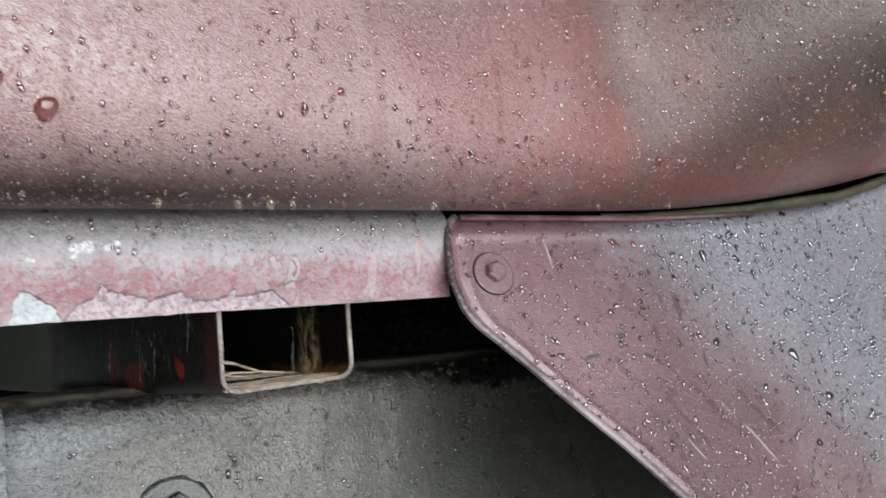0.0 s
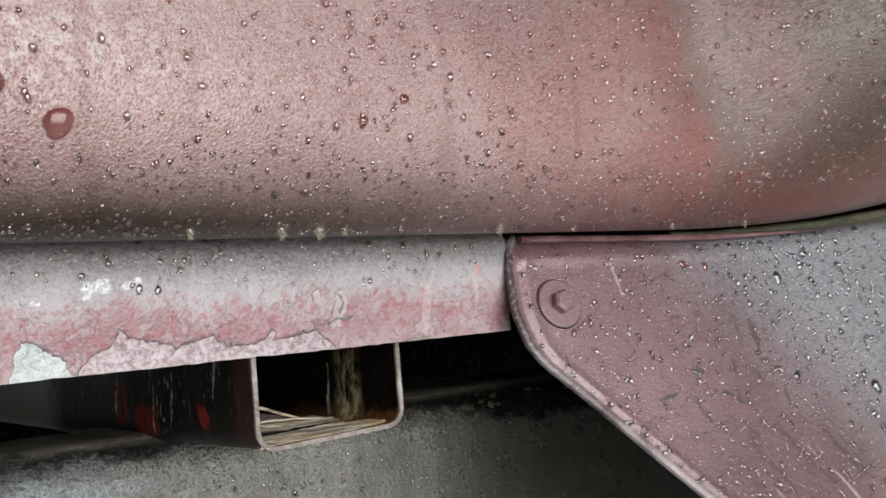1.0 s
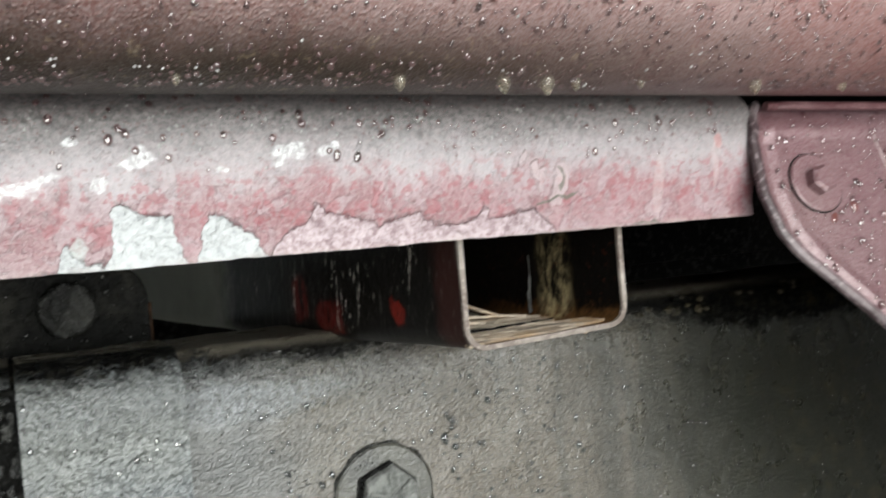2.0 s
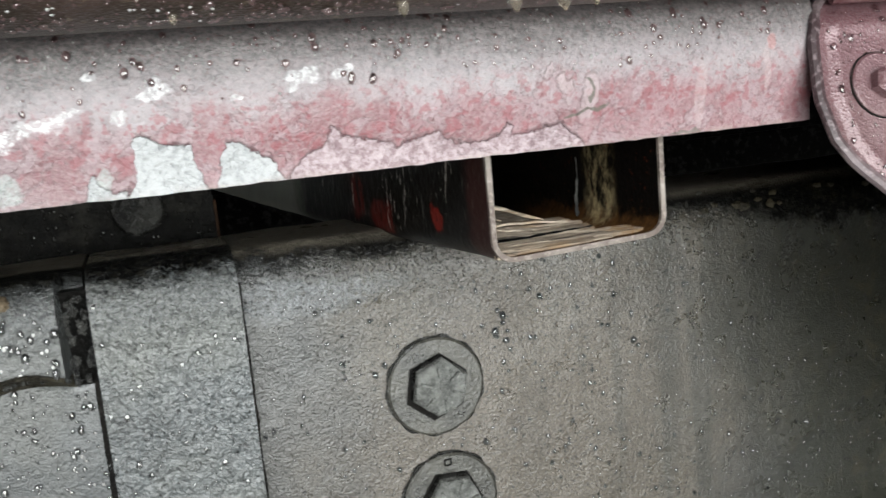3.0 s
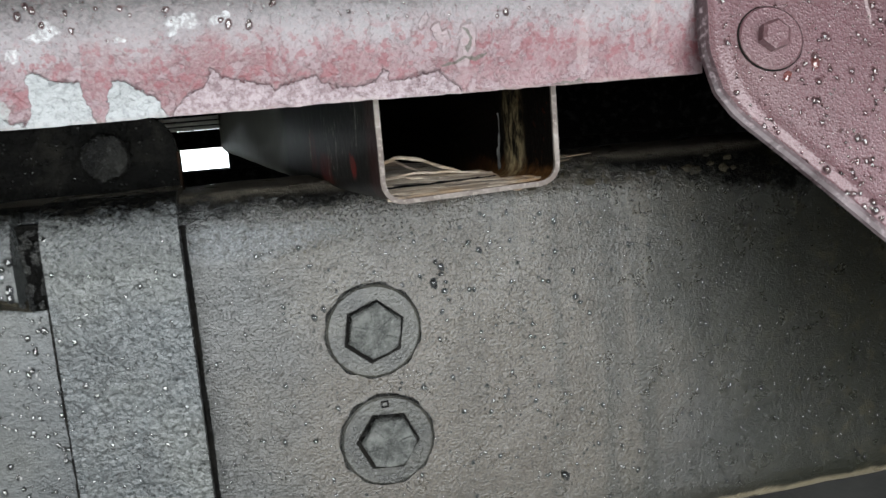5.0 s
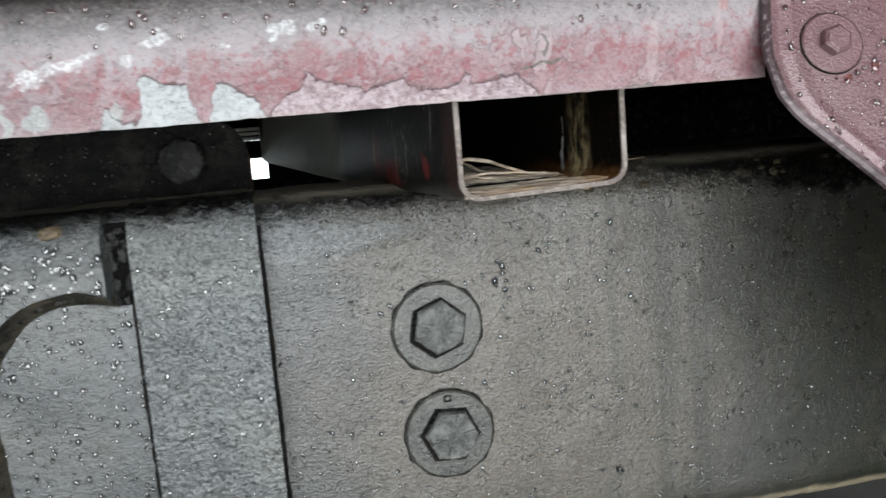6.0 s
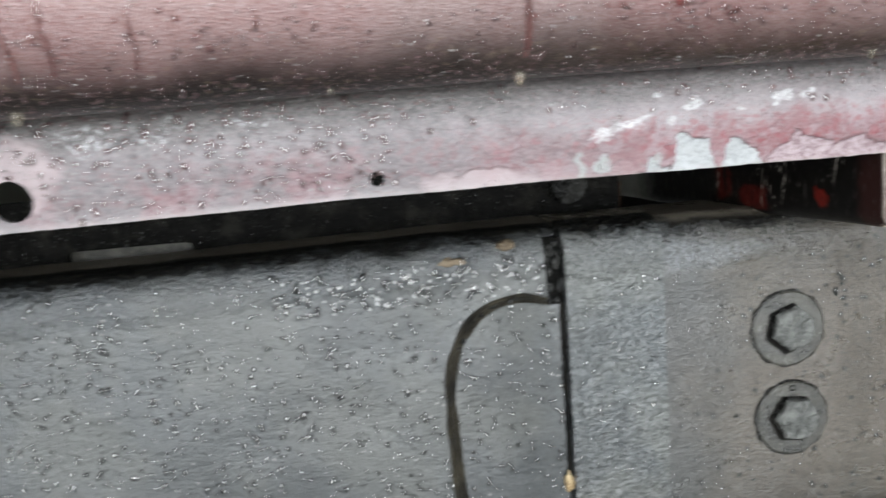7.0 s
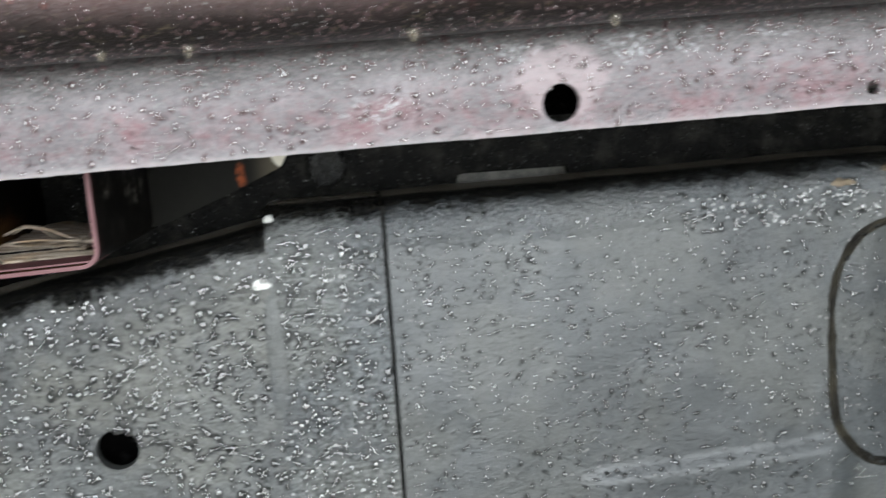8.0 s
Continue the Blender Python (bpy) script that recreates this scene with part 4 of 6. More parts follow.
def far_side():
    """The other chassis rail, assumed, with pieces added to leave the gaps that let the daylight in."""
    e = thing("far_frame_rail", (0.0, 1.0, 0.47), "assumed far chassis rail, near black, with pieces added to frame daylight", "chassis rail")
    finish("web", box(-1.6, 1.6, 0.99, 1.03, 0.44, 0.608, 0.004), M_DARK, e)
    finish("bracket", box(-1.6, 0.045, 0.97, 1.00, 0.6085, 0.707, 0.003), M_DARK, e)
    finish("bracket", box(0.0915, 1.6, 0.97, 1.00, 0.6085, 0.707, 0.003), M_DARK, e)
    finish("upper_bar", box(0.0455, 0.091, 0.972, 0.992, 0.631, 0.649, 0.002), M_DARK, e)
    # Blocker added to hide the backdrop between the ledges.
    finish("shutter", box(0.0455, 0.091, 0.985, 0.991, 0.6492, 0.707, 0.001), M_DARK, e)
    # Ledges pale in colour for daylight that does not reach them.
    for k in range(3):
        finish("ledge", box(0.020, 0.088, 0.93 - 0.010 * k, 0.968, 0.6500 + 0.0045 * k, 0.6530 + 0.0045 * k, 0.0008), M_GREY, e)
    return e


far_side()


# ---- red body panel ----
def body_panel():
    xs = [-1.6 + 1.2 * i / 14 for i in range(14)] + [-0.4 + 1.0 * i / 240 for i in range(241)] + [0.6 + 0.6 * i / 16 for i in range(1, 17)]
    e = thing("body_panel", (0.0, 0.30, 0.70), "faded maroon steel body panel, rolled lower edge, wet with rain", "body panel")
    turn = 11
    for name, steps in (("rolled_lip", range(0, turn + 1)), ("panel", range(turn, 85))):
        rows = [[body_point(x, i / 84) for x in xs] for i in steps]
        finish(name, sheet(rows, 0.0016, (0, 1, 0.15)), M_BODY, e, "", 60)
    return e


body_panel()


# ---- chipped sill strip below the lip ----
def sill():
    xs = [-1.5 + 1.1 * i / 12 for i in range(12)] + [-0.4 + 0.6445 * i / 200 for i in range(201)]
    rows = [[sill_point(x, s) for x in xs] for s in [i / 26 for i in range(27)]]
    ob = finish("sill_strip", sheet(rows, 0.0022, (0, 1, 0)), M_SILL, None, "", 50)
    tool = bmesh.new()
    for x, z, r in ((-0.1625, 0.6682, 0.0067), (-0.0465, 0.6662, 0.0026)):
        disc(tool, facing((x, 0.31, z), (0, 1, 0)), ngon(r, 28), 0, 0.05)
    cut(ob, tool)
    return tagged(ob, "narrow red sill strip with flaking paint, bare patches and drilled holes", "sill strip")


sill()


# ---- red fender apron with its bolt ----
def apron():
    e = thing("fender_apron", (0.26, 0.33, 0.60), "maroon fender apron with a rolled edge, scratched and beaded with rain", "fender apron")
    rows = [[apron_point(i / 90, v) for i in range(91)] for v in [0.5 * (k / 20) for k in range(20)] + [0.5 + 0.5 * k / 80 for k in range(81)]]
    finish("panel", sheet(rows, 0.0016, (0, 1, 0)), M_APRON, e, "", 60)
    edge = [apron_point(0.0, v / 90) + Vector((0.0008, 0.0006, 0.0004)) for v in range(20, 91)]
    crest = [apron_point(0.006 + 0.6 * k / 60, 1.0) + Vector((0.0, -0.0042, -0.0004)) for k in range(61)]
    finish("top_fold", tube(crest, 0.0014, 8), M_FOLD, e, "paler folded top edge")
    finish("rolled_edge", tube(edge, 0.0017, 8), M_REDEDGE, e, "worn rolled edge, bare along its crest")
    return e


apron()


def small_bolt():
    c = Vector((0.2602, apron_y(0.2602, 0.669), 0.669))
    n = normal_of(lambda a, b: Vector((a, apron_y(a, b), b)), c.x, c.z)
    e = thing("apron_bolt", c, "small hexagonal bolt and washer painted over in maroon", "bolt")
    m = facing(c, n, 0.3)
    # Dark ring stands for the shaded gap round the washer.
    finish("dark_ring", disc(bmesh.new(), m, ngon(0.0099, 36), -0.001, 0.0004), M_JOINTBLACK, e, "dark ring for the shaded gap round the washer")
    finish("washer", disc(bmesh.new(), m, ngon(0.0095, 36), -0.001, 0.0012, 0.0004), M_APRON, e)
    finish("bolt_head", disc(bmesh.new(), m, ngon(0.0046, 6), 0.0011, 0.0050, 0.0008), M_APRON, e)
    return e


small_bolt()


def piping():
    pts = [Vector((x, apron_y(x, APRON_TOP) + 0.001 - 0.012 * smooth(0.33, 0.5, x), APRON_TOP + apron_top(x) + 0.0012)) for x in [0.33 + 0.45 * i / 40 for i in range(41)]]
    ob = finish("fender_piping", tube(pts, lambda f: 0.0010 + 0.0016 * smooth(0, 0.3, f), 10), M_PIPING)
    return tagged(ob, "olive rubber piping squeezed between body panel and apron", "piping")


piping()


# ---- chassis rail and its plates ----
def rail_profile(face, low, top, deep, r, back=0.005, step=0.0, step_z=0.0):
    """Outline (y, z) of a C-shaped rail, open to the back."""
    out = []
    for k in range(7):
        a = math.pi / 2 * k / 6
        out.append((face + r * (1 - math.cos(a)), top - r + r * math.sin(a)))
    out.append((face + deep, top))
    out.append((face + deep, top - back))
    out += [(face + r + back * 0.2, top - back), (face + back, top - back - r * 0.6)]
    out += [(face + back, low + back + r * 0.6), (face + r + back * 0.2, low + back), (face + deep, low + back), (face + deep, low)]
    for k in range(7):
        a = math.pi / 2 * k / 6
        out.append((face + r * (1 - math.sin(a)), low + r - r * math.cos(a)))
    n = 18
    z0, z1 = low + r, top - r
    for k in range(1, n):
        z = z0 + (z1 - z0) * k / n
        out.append((face, z))
    if step:
        out = [(y - step * smooth(step_z + 0.003, step_z - 0.003, z) if y < face + back * 0.9 else y, z) for y, z in out]
        zs = [step_z - 0.003, step_z - 0.0015, step_z, step_z + 0.0015, step_z + 0.003]
        i = next(i for i in range(len(out) - n, len(out)) if out[i][1] > step_z + 0.0031)
        out[i:i] = [(face - step * smooth(step_z + 0.003, step_z - 0.003, z), z) for z in zs]
    return out


def rail_piece(outline, x0, x1, steps, rough=0.0005, slope=0.0):
    xs = [x0 + (x1 - x0) * i / steps for i in range(steps + 1)]

    def fix(p, x):
        y, z = p
        return Vector((x, y + jitter(x, y, z, 38.0, rough) , z + slope * (x - x1) * smooth(0.50, 0.60, z) + sag(x) + jitter(x, y, z, 60.0, rough)))

    return prism(outline, fix, xs)


def frame_rail():
    e = thing("frame_rail", (0.5, 0.417, 0.467), "thick black painted steel chassis rail, wet and dusty", "chassis rail")
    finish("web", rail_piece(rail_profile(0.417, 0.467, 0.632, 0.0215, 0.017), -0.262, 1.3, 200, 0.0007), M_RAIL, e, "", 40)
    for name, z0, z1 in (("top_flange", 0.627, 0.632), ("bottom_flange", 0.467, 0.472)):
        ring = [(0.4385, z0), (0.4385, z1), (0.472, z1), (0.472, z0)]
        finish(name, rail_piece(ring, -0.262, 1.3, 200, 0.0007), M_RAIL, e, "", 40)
    return e


frame_rail()


NOTCH = [(0.0385, 0.6003), (0.030, 0.6008), (0.018, 0.6035), (0.005, 0.6015), (-0.005, 0.5950), (-0.0125, 0.5835), (-0.0163, 0.5690),
         (-0.0167, 0.5530), (-0.0160, 0.5350), (-0.0152, 0.5180), (-0.0120, 0.5035), (-0.004, 0.4920), (0.006, 0.4850), (0.016, 0.4830)]
NOTCH_WAY = [(p.x, p.z) for p in curve_points([(x, 0, z) for x, z in NOTCH], 6)]


def notch_gap(x, z):
    """Distance to the curved edge of the sunken corner of the plate, negative outside of it."""
    d, k = min((math.hypot(x - px, z - pz), i) for i, (px, pz) in enumerate(NOTCH_WAY))
    i = min(max(k, 1), len(NOTCH_WAY) - 2)
    (ax, az), (bx, bz) = NOTCH_WAY[i - 1], NOTCH_WAY[i + 1]
    return d if (bx - ax) * (z - az) - (bz - az) * (x - ax) > 0 else -d


def plate_relief(x, z):
    """How far the plate's face is set back at x and its unsagged height z."""
    back = -0.0034 * smooth(0.5022, 0.4935, z - 0.02 * (x + 0.02)) * smooth(-0.147, -0.126, x) * smooth(0.0, -0.02, x)
    if x > -0.03:
        g = notch_gap(x, z)
        back += (0.0032 + 0.0030 * smooth(0.0, 0.036, x)) * smooth(-0.0018, 0.0018, g)
        if z > 0.598:
            back += 0.0075 * smooth(0.0290, 0.0312, x) * smooth(0.598, 0.602, z)
    return back


def side_plate():
    top, r, low, face = 0.634, 0.017, 0.455, 0.404
    outline = [(face + r * (1 - math.cos(a)), top - r + r * math.sin(a)) for a in (math.pi / 2 * k / 8 for k in range(9))]
    outline += [(face + 0.05, top), (face + 0.05, top - 0.005), (face + r, top - 0.005), (face + 0.0115, top - 0.016), (face + 0.0115, low + 0.002), (face + 0.010, low)]
    n = 96
    outline += [(face, low + (top - r - low) * k / n) for k in range(n)]
    xs = [-0.2235 + 0.1935 * i / 90 for i in range(90)] + [-0.030 + 0.0670 * i / 84 for i in range(85)]

    def fix(p, x):
        y, z = p
        if y < face + 0.011:
            y += plate_relief(x, z)
        return Vector((x, y + jitter(x, y, z, 38.0, 0.0006), z + sag(x) + jitter(x, y, z, 60.0, 0.0006)))

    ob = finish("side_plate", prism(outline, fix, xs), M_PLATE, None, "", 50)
    return tagged(ob, "smooth black steel plate with a sunken rounded corner, covered in raindrops", "steel plate")


side_plate()


def strap(x0, x1, face, label):
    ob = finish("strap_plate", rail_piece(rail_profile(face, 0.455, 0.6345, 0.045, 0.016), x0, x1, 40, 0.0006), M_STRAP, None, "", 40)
    return tagged(ob, label, "strap plate", "straps on the rail")


strap(0.0383, 0.0838, 0.4044, "narrow black steel strap with coarse grainy paint on the rail")
strap(-0.2756, -0.2255, 0.4022, "narrow black steel strap beaded with rain beside a side plate")


def end_plate():
    ob = finish("end_plate", rail_piece(rail_profile(0.4018, 0.455, 0.627, 0.05, 0.014), -0.6, -0.2752, 140, 0.0008, 0.17), M_END, None, "", 40)
    tool = disc(bmesh.new(), facing((-0.3472, 0.38, 0.5315), (0, 1, 0)), ngon(0.0092, 32), 0, 0.09)
    cut(ob, tool)
    # Backing added so the drilled hole stays black.
    finish("hole_backing", box(-0.6, -0.277, 0.4300, 0.4340, 0.462, 0.560, 0.001), M_DARK, ob)
    return tagged(ob, "pitted black rail plate with one round drilled hole, dripping wet", "rail plate")


end_plate()


def joint_line(x0, x1, y0, y1, z0, z1, label, material=None):
    rows = [[Vector((x0 + (x1 - x0) * u + jitter(z, u, x0, 90.0, 0.0004), y0 + jitter(u * 0.01, x0, z, 160.0, 0.0009), z)) for u in (0.0, 0.33, 0.67, 1.0)] for z in (z0 + (z1 - z0) * k / 60 for k in range(61))]
    return tagged(finish("joint_line", sheet(rows, y1 - y0, (0, 1, 0)), material or M_JOINTBLACK, None, "", 60), label, "dirt")


def weld_smear():
    """Low smooth bead that fills the joint of end plate and strap, with a pale dab above it."""
    for name, x, z, rx, rz, up, mat, label, cat in (
            ("weld_smear", -0.2755, 0.572, 0.0040, 0.032, 0.0004, M_PLATE, "smooth dark filled weld between end plate and strap", "weld"),
            ("pale_dab", -0.2790, 0.6035, 0.0042, 0.0030, 0.0007, M_PALE, "pale raised dab on the black end plate", "paint dab")):
        bm = bmesh.new()
        rings = []
        for k in range(7):
            f = math.cos(math.pi / 2 * k / 6.5)
            ring = []
            for j in range(28):
                a = 2 * math.pi * j / 28
                w = f * (1 + jitter(math.cos(a) + x * 90, math.sin(a), 0.3 * k, 1.3, 0.22))
                ring.append(bm.verts.new((x + rx * w * math.cos(a), 0.4019 - up * math.sin(math.pi / 2 * k / 6.5), z + sag(x) + rz * w * math.sin(a))))
            rings.append(ring)
        for r0, r1 in zip(rings, rings[1:]):
            for j in range(28):
                bm.faces.new((r0[j], r0[(j + 1) % 28], r1[(j + 1) % 28], r1[j]))
        bm.faces.new(rings[0][::-1])
        bm.faces.new(rings[-1])
        tagged(finish(name, bm, mat, None, "", 60), label, cat)


weld_smear()
# Black strips in the joints: packed dirt, and shade put into solid form.
joint_line(0.0836, 0.0854, 0.4145, 0.419, 0.47, 0.622, "black line for the shade along the strap's edge")
joint_line(0.0292, 0.0384, 0.4105, 0.4240, 0.5985, 0.6285, "black packed dirt in the joint of strap and plate", M_GUTTER)
joint_line(0.0362, 0.0384, 0.4100, 0.4185, 0.456, 0.5990, "black strip for the shade low in the joint of strap and plate")
joint_line(-0.2258, -0.2232, 0.4085, 0.4175, 0.456, 0.628, "thin black line for the shaded joint beside the rear strap")


def crusty_head(m, r, high, seed):
    """Low round bolt head under a thick lumpy crust."""
    bm = bmesh.new()
    levels = [(1.0, -0.001), (1.02, 0.4 * high), (1.0, 0.75 * high), (0.9, high)] + [(0.78 - 0.12 * k, high * 1.03) for k in range(6)] + [(0.08, high * 1.05)]
    rings = []
    for i, (f, z) in enumerate(levels):
        ring = []
        for j in range(48):
            a = 2 * math.pi * j / 48
            x, y = r * f * math.cos(a), r * f * math.sin(a)
            lump = jitter(x + seed, y, z, 330.0, 0.0012) + jitter(x, y + seed, z, 900.0, 0.0007)
            ring.append(bm.verts.new(m @ Vector((x * (1 + lump * 12), y * (1 + lump * 12), z + lump))))
        rings.append(ring)
    for r0, r1 in zip(rings, rings[1:]):
        for j in range(48):
            bm.faces.new((r0[j], r0[(j + 1) % 48], r1[(j + 1) % 48], r1[j]))
    bm.faces.new(rings[0][::-1])
    bm.faces.new(rings[-1])
    return bm


def inner_bracket():
    """Upright plate that stands behind the rail's top, with a slot and two round bolt heads."""
    e = thing("mounting_bracket", (-0.1, 0.46, 0.63), "black upright mounting bracket with a long slot behind the rail", "bracket")
    outline = [(-0.62, 0.61), (0.083, 0.61), (0.083, 0.648)]
    outline += [(0.083 - 0.016 * (1 - math.cos(a)), 0.648 + 0.016 * math.sin(a)) for a in (math.pi / 2 * k / 6 for k in range(1, 7))]
    outline += [(-0.62, 0.664)]
    ob = finish("plate", prism(outline, lambda p, y: Vector((p[0], y, p[1] + sag(p[0]))), [0.457, 0.464]), M_INNER, e)
    finish("plate_end", box(0.0828, 0.0838, 0.4562, 0.4648, 0.6115, 0.6475, 0.0004), M_RUSTEND, e, "dull rust on the plate's end")
    tool = box(-0.1845, -0.1275, 0.44, 0.48, 0.622, 0.6355, 0.003)
    cut(ob, tool)
    finish("slot_backing", box(-0.2, -0.11, 0.4665, 0.470, 0.61, 0.66, 0.001), M_BOLT, e)
    for x in (0.056, -0.2478):
        m = facing((x, 0.4572, 0.6475 + sag(x)), (0, -1, 0))
        finish("bolt_head", crusty_head(m, 0.0093, 0.0065, x), M_CRUST, e, "round bolt head crusted with paint")
    return e


inner_bracket()


def hex_head(m, z0, z1, r, seed):
    """Hexagonal head with a rounded-off crown and thick uneven paint on top; its lower flanks take the darker second
    material for crust and shade.
    """
    bm = bmesh.new()
    k = 72

    def hexagon(a):
        return r * math.cos(math.pi / 6) / math.cos(a % (math.pi / 3) - math.pi / 6)

    levels = [(z0, 1.03, 1.0), (z0 + 0.5 * (z1 - z0), 1.0, 1.0), (z1 - 0.0020, 0.99, 1.0), (z1 - 0.0009, 0.95, 0.45), (z1 - 0.0003, 0.89, 0.1), (z1, 0.82, 0.0)]
    levels += [(z1 + 0.0001, s, 0.0) for s in (0.74, 0.65, 0.55, 0.42, 0.29, 0.16, 0.06)]
    rings = []
    for i, (z, share, hexed) in enumerate(levels):
        ring = []
        for j in range(k):
            a = 2 * math.pi * j / k
            w = share * (hexed * hexagon(a) + (1 - hexed) * r * 0.93)
            x, y = w * math.cos(a), w * math.sin(a)
            bump = jitter(x + seed, y, 0, 420.0, 0.0008) + jitter(x, y + seed, 0, 900.0, 0.0007) if i > 3 else 0.0
            w2 = jitter(a * 0.002 + seed, z, 0, 600.0, 0.0003) if i < 4 else 0.0
            ring.append(bm.verts.new(m @ Vector((x * (1 + w2 / r), y * (1 + w2 / r), z + bump))))
        rings.append(ring)
    for i, (r0, r1) in enumerate(zip(rings, rings[1:])):
        for j in range(k):
            f = bm.faces.new((r0[j], r0[(j + 1) % k], r1[(j + 1) % k], r1[j]))
            f.material_index = 1 if i < 1 else 0
    bm.faces.new(rings[0][::-1])
    bm.faces.new(rings[-1])
    return bm


def hex_bolt(x, z, spin, marks, label):
    face = 0.417
    e = thing("hex_bolt", (x, face, z), label, "bolt", "bolts on the rail")
    m = facing((x, face, z), (0, -1, 0), spin)
    # Crust round the washer, also standing for the shaded gap at its rim.
    finish("dark_ring", disc(bmesh.new(), m, [(x * (1 + 0.03 * math.sin(5 * k) * math.sin(0.23 * k)), y * (1 + 0.03 * math.sin(5 * k) * math.sin(0.23 * k))) for k, (x, y) in enumerate(ngon(0.0190, 56))], -0.001, 0.0009), M_CRUST, e, "dark crust of dirt round the washer")
    finish("washer", disc(bmesh.new(), m, ngon(0.0184, 56), -0.001, 0.0021, 0.0006), M_WASHER, e)
    # Black disc stands for the shade under the head.
    finish("neck", disc(bmesh.new(), m, ngon(0.0127, 6), 0.0020, 0.0026), M_JOINTBLACK, e, "black ring for the shade in the joint under the head")
    m = Matrix.Translation((0, 0, 0.0011)) @ m
    head = finish("bolt_head", hex_head(m, 0.0020, 0.0090, 0.0110, x + z), [M_HEAD, M_CRUST], e, "", 50)
    for k in range(marks):
        a = 2 * math.pi * (k + 0.3) / marks
        b = bmesh.new()
        bmesh.ops.create_cube(b, size=1, matrix=m @ Matrix.Rotation(a, 4, "Z") @ Matrix.LocRotScale((0.0064, 0, 0.0092), None, (0.0044, 0.0009, 0.0020)))
        bmesh.ops.bevel(b, geom=b.edges[:], offset=0.0002, segments=1, affect="EDGES")
        finish("grade_mark", b, M_HEAD, e).parent = head
    return e


hex_bolt(0.1500, 0.5735, 0.35, 6, "black painted hexagonal bolt on a broad flat washer")
low_bolt = hex_bolt(0.1515, 0.5285, -0.09, 6, "black painted hexagonal bolt, stamped washer, below its twin")
for dx, dz, w, h in ((0, 0.0164, 0.0026, 0.0005), (0, 0.0142, 0.0026, 0.0005), (-0.0012, 0.0153, 0.0005, 0.0026), (0.0012, 0.0153, 0.0005, 0.0026)):
    finish("stamp_mark", box(0.1515 + dx - w / 2, 0.1515 + dx + w / 2, 0.4145, 0.4155, 0.5285 + dz - h / 2, 0.5285 + dz + h / 2), M_DARK, low_bolt)


# ---- crossmember channels with rotten wood ----
def channel_outline(w, low, high, r, t):
    """Outline of a U-shaped section (across, z): outer side down, round, up, then the inner side back."""
    out = [(-w / 2, high)]
    out += [(-w / 2 + r - r * math.cos(a), low + r - r * math.sin(a)) for a in (math.pi / 2 * k / 5 for k in range(6))]
    out += [(w / 2 - r + r * math.sin(a), low + r - r * math.cos(a)) for a in (math.pi / 2 * k / 5 for k in range(6))]
    out += [(w / 2, high), (w / 2 - t, high)]
    q = max(0.0008, r - t)
    out += [(w / 2 - t - q + q * math.cos(a), low + t + q - q * math.sin(a)) for a in (math.pi / 2 * k / 5 for k in range(6))]
    out += [(-w / 2 + t + q - q * math.sin(a), low + t + q - q * math.cos(a)) for a in (math.pi / 2 * k / 5 for k in range(6))]
    out += [(-w / 2 + t, high)]
    return out


def channel(xc, front, low, skew, lean, dip, label, rim_mat):
    e = thing("crossmember", (xc, front, low), label, "crossmember", "channels across the chassis")
    w, t = 0.0550, 0.0012

    def fix(p, y):
        return Vector((xc + p[0] + skew * (y - front), y, p[1] + lean * p[0] - dip * min(y - front, 0.19) + jitter(p[0] * 3, y, p[1] * 3, 40.0, 0.0005)))

    ys = [front + 0.0011 + (0.96 - front) * (k / 30) ** 1.3 for k in range(31)]
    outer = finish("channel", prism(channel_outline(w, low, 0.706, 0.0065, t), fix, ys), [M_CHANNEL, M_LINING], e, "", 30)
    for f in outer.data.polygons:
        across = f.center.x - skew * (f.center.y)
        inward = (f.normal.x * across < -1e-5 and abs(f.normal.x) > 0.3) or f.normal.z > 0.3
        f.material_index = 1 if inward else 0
    finish("cut_edge", prism(channel_outline(w + 0.0004, low - 0.0002, 0.7055, 0.0067, t + 0.0003), fix, [front, front + 0.0005, front + 0.001]), rim_mat, e, "pale worn cut edge")
    return e


channel(0.1750, 0.3415, 0.6308, -0.098, 0.02, 0.022, "black steel crossmember channel with red overspray and a rusty mouth", M_EDGE)
channel(-0.3575, 0.352, 0.6195, 0.02, 0.03, 0.0, "steel crossmember channel with a red painted lower lip", M_LIP)


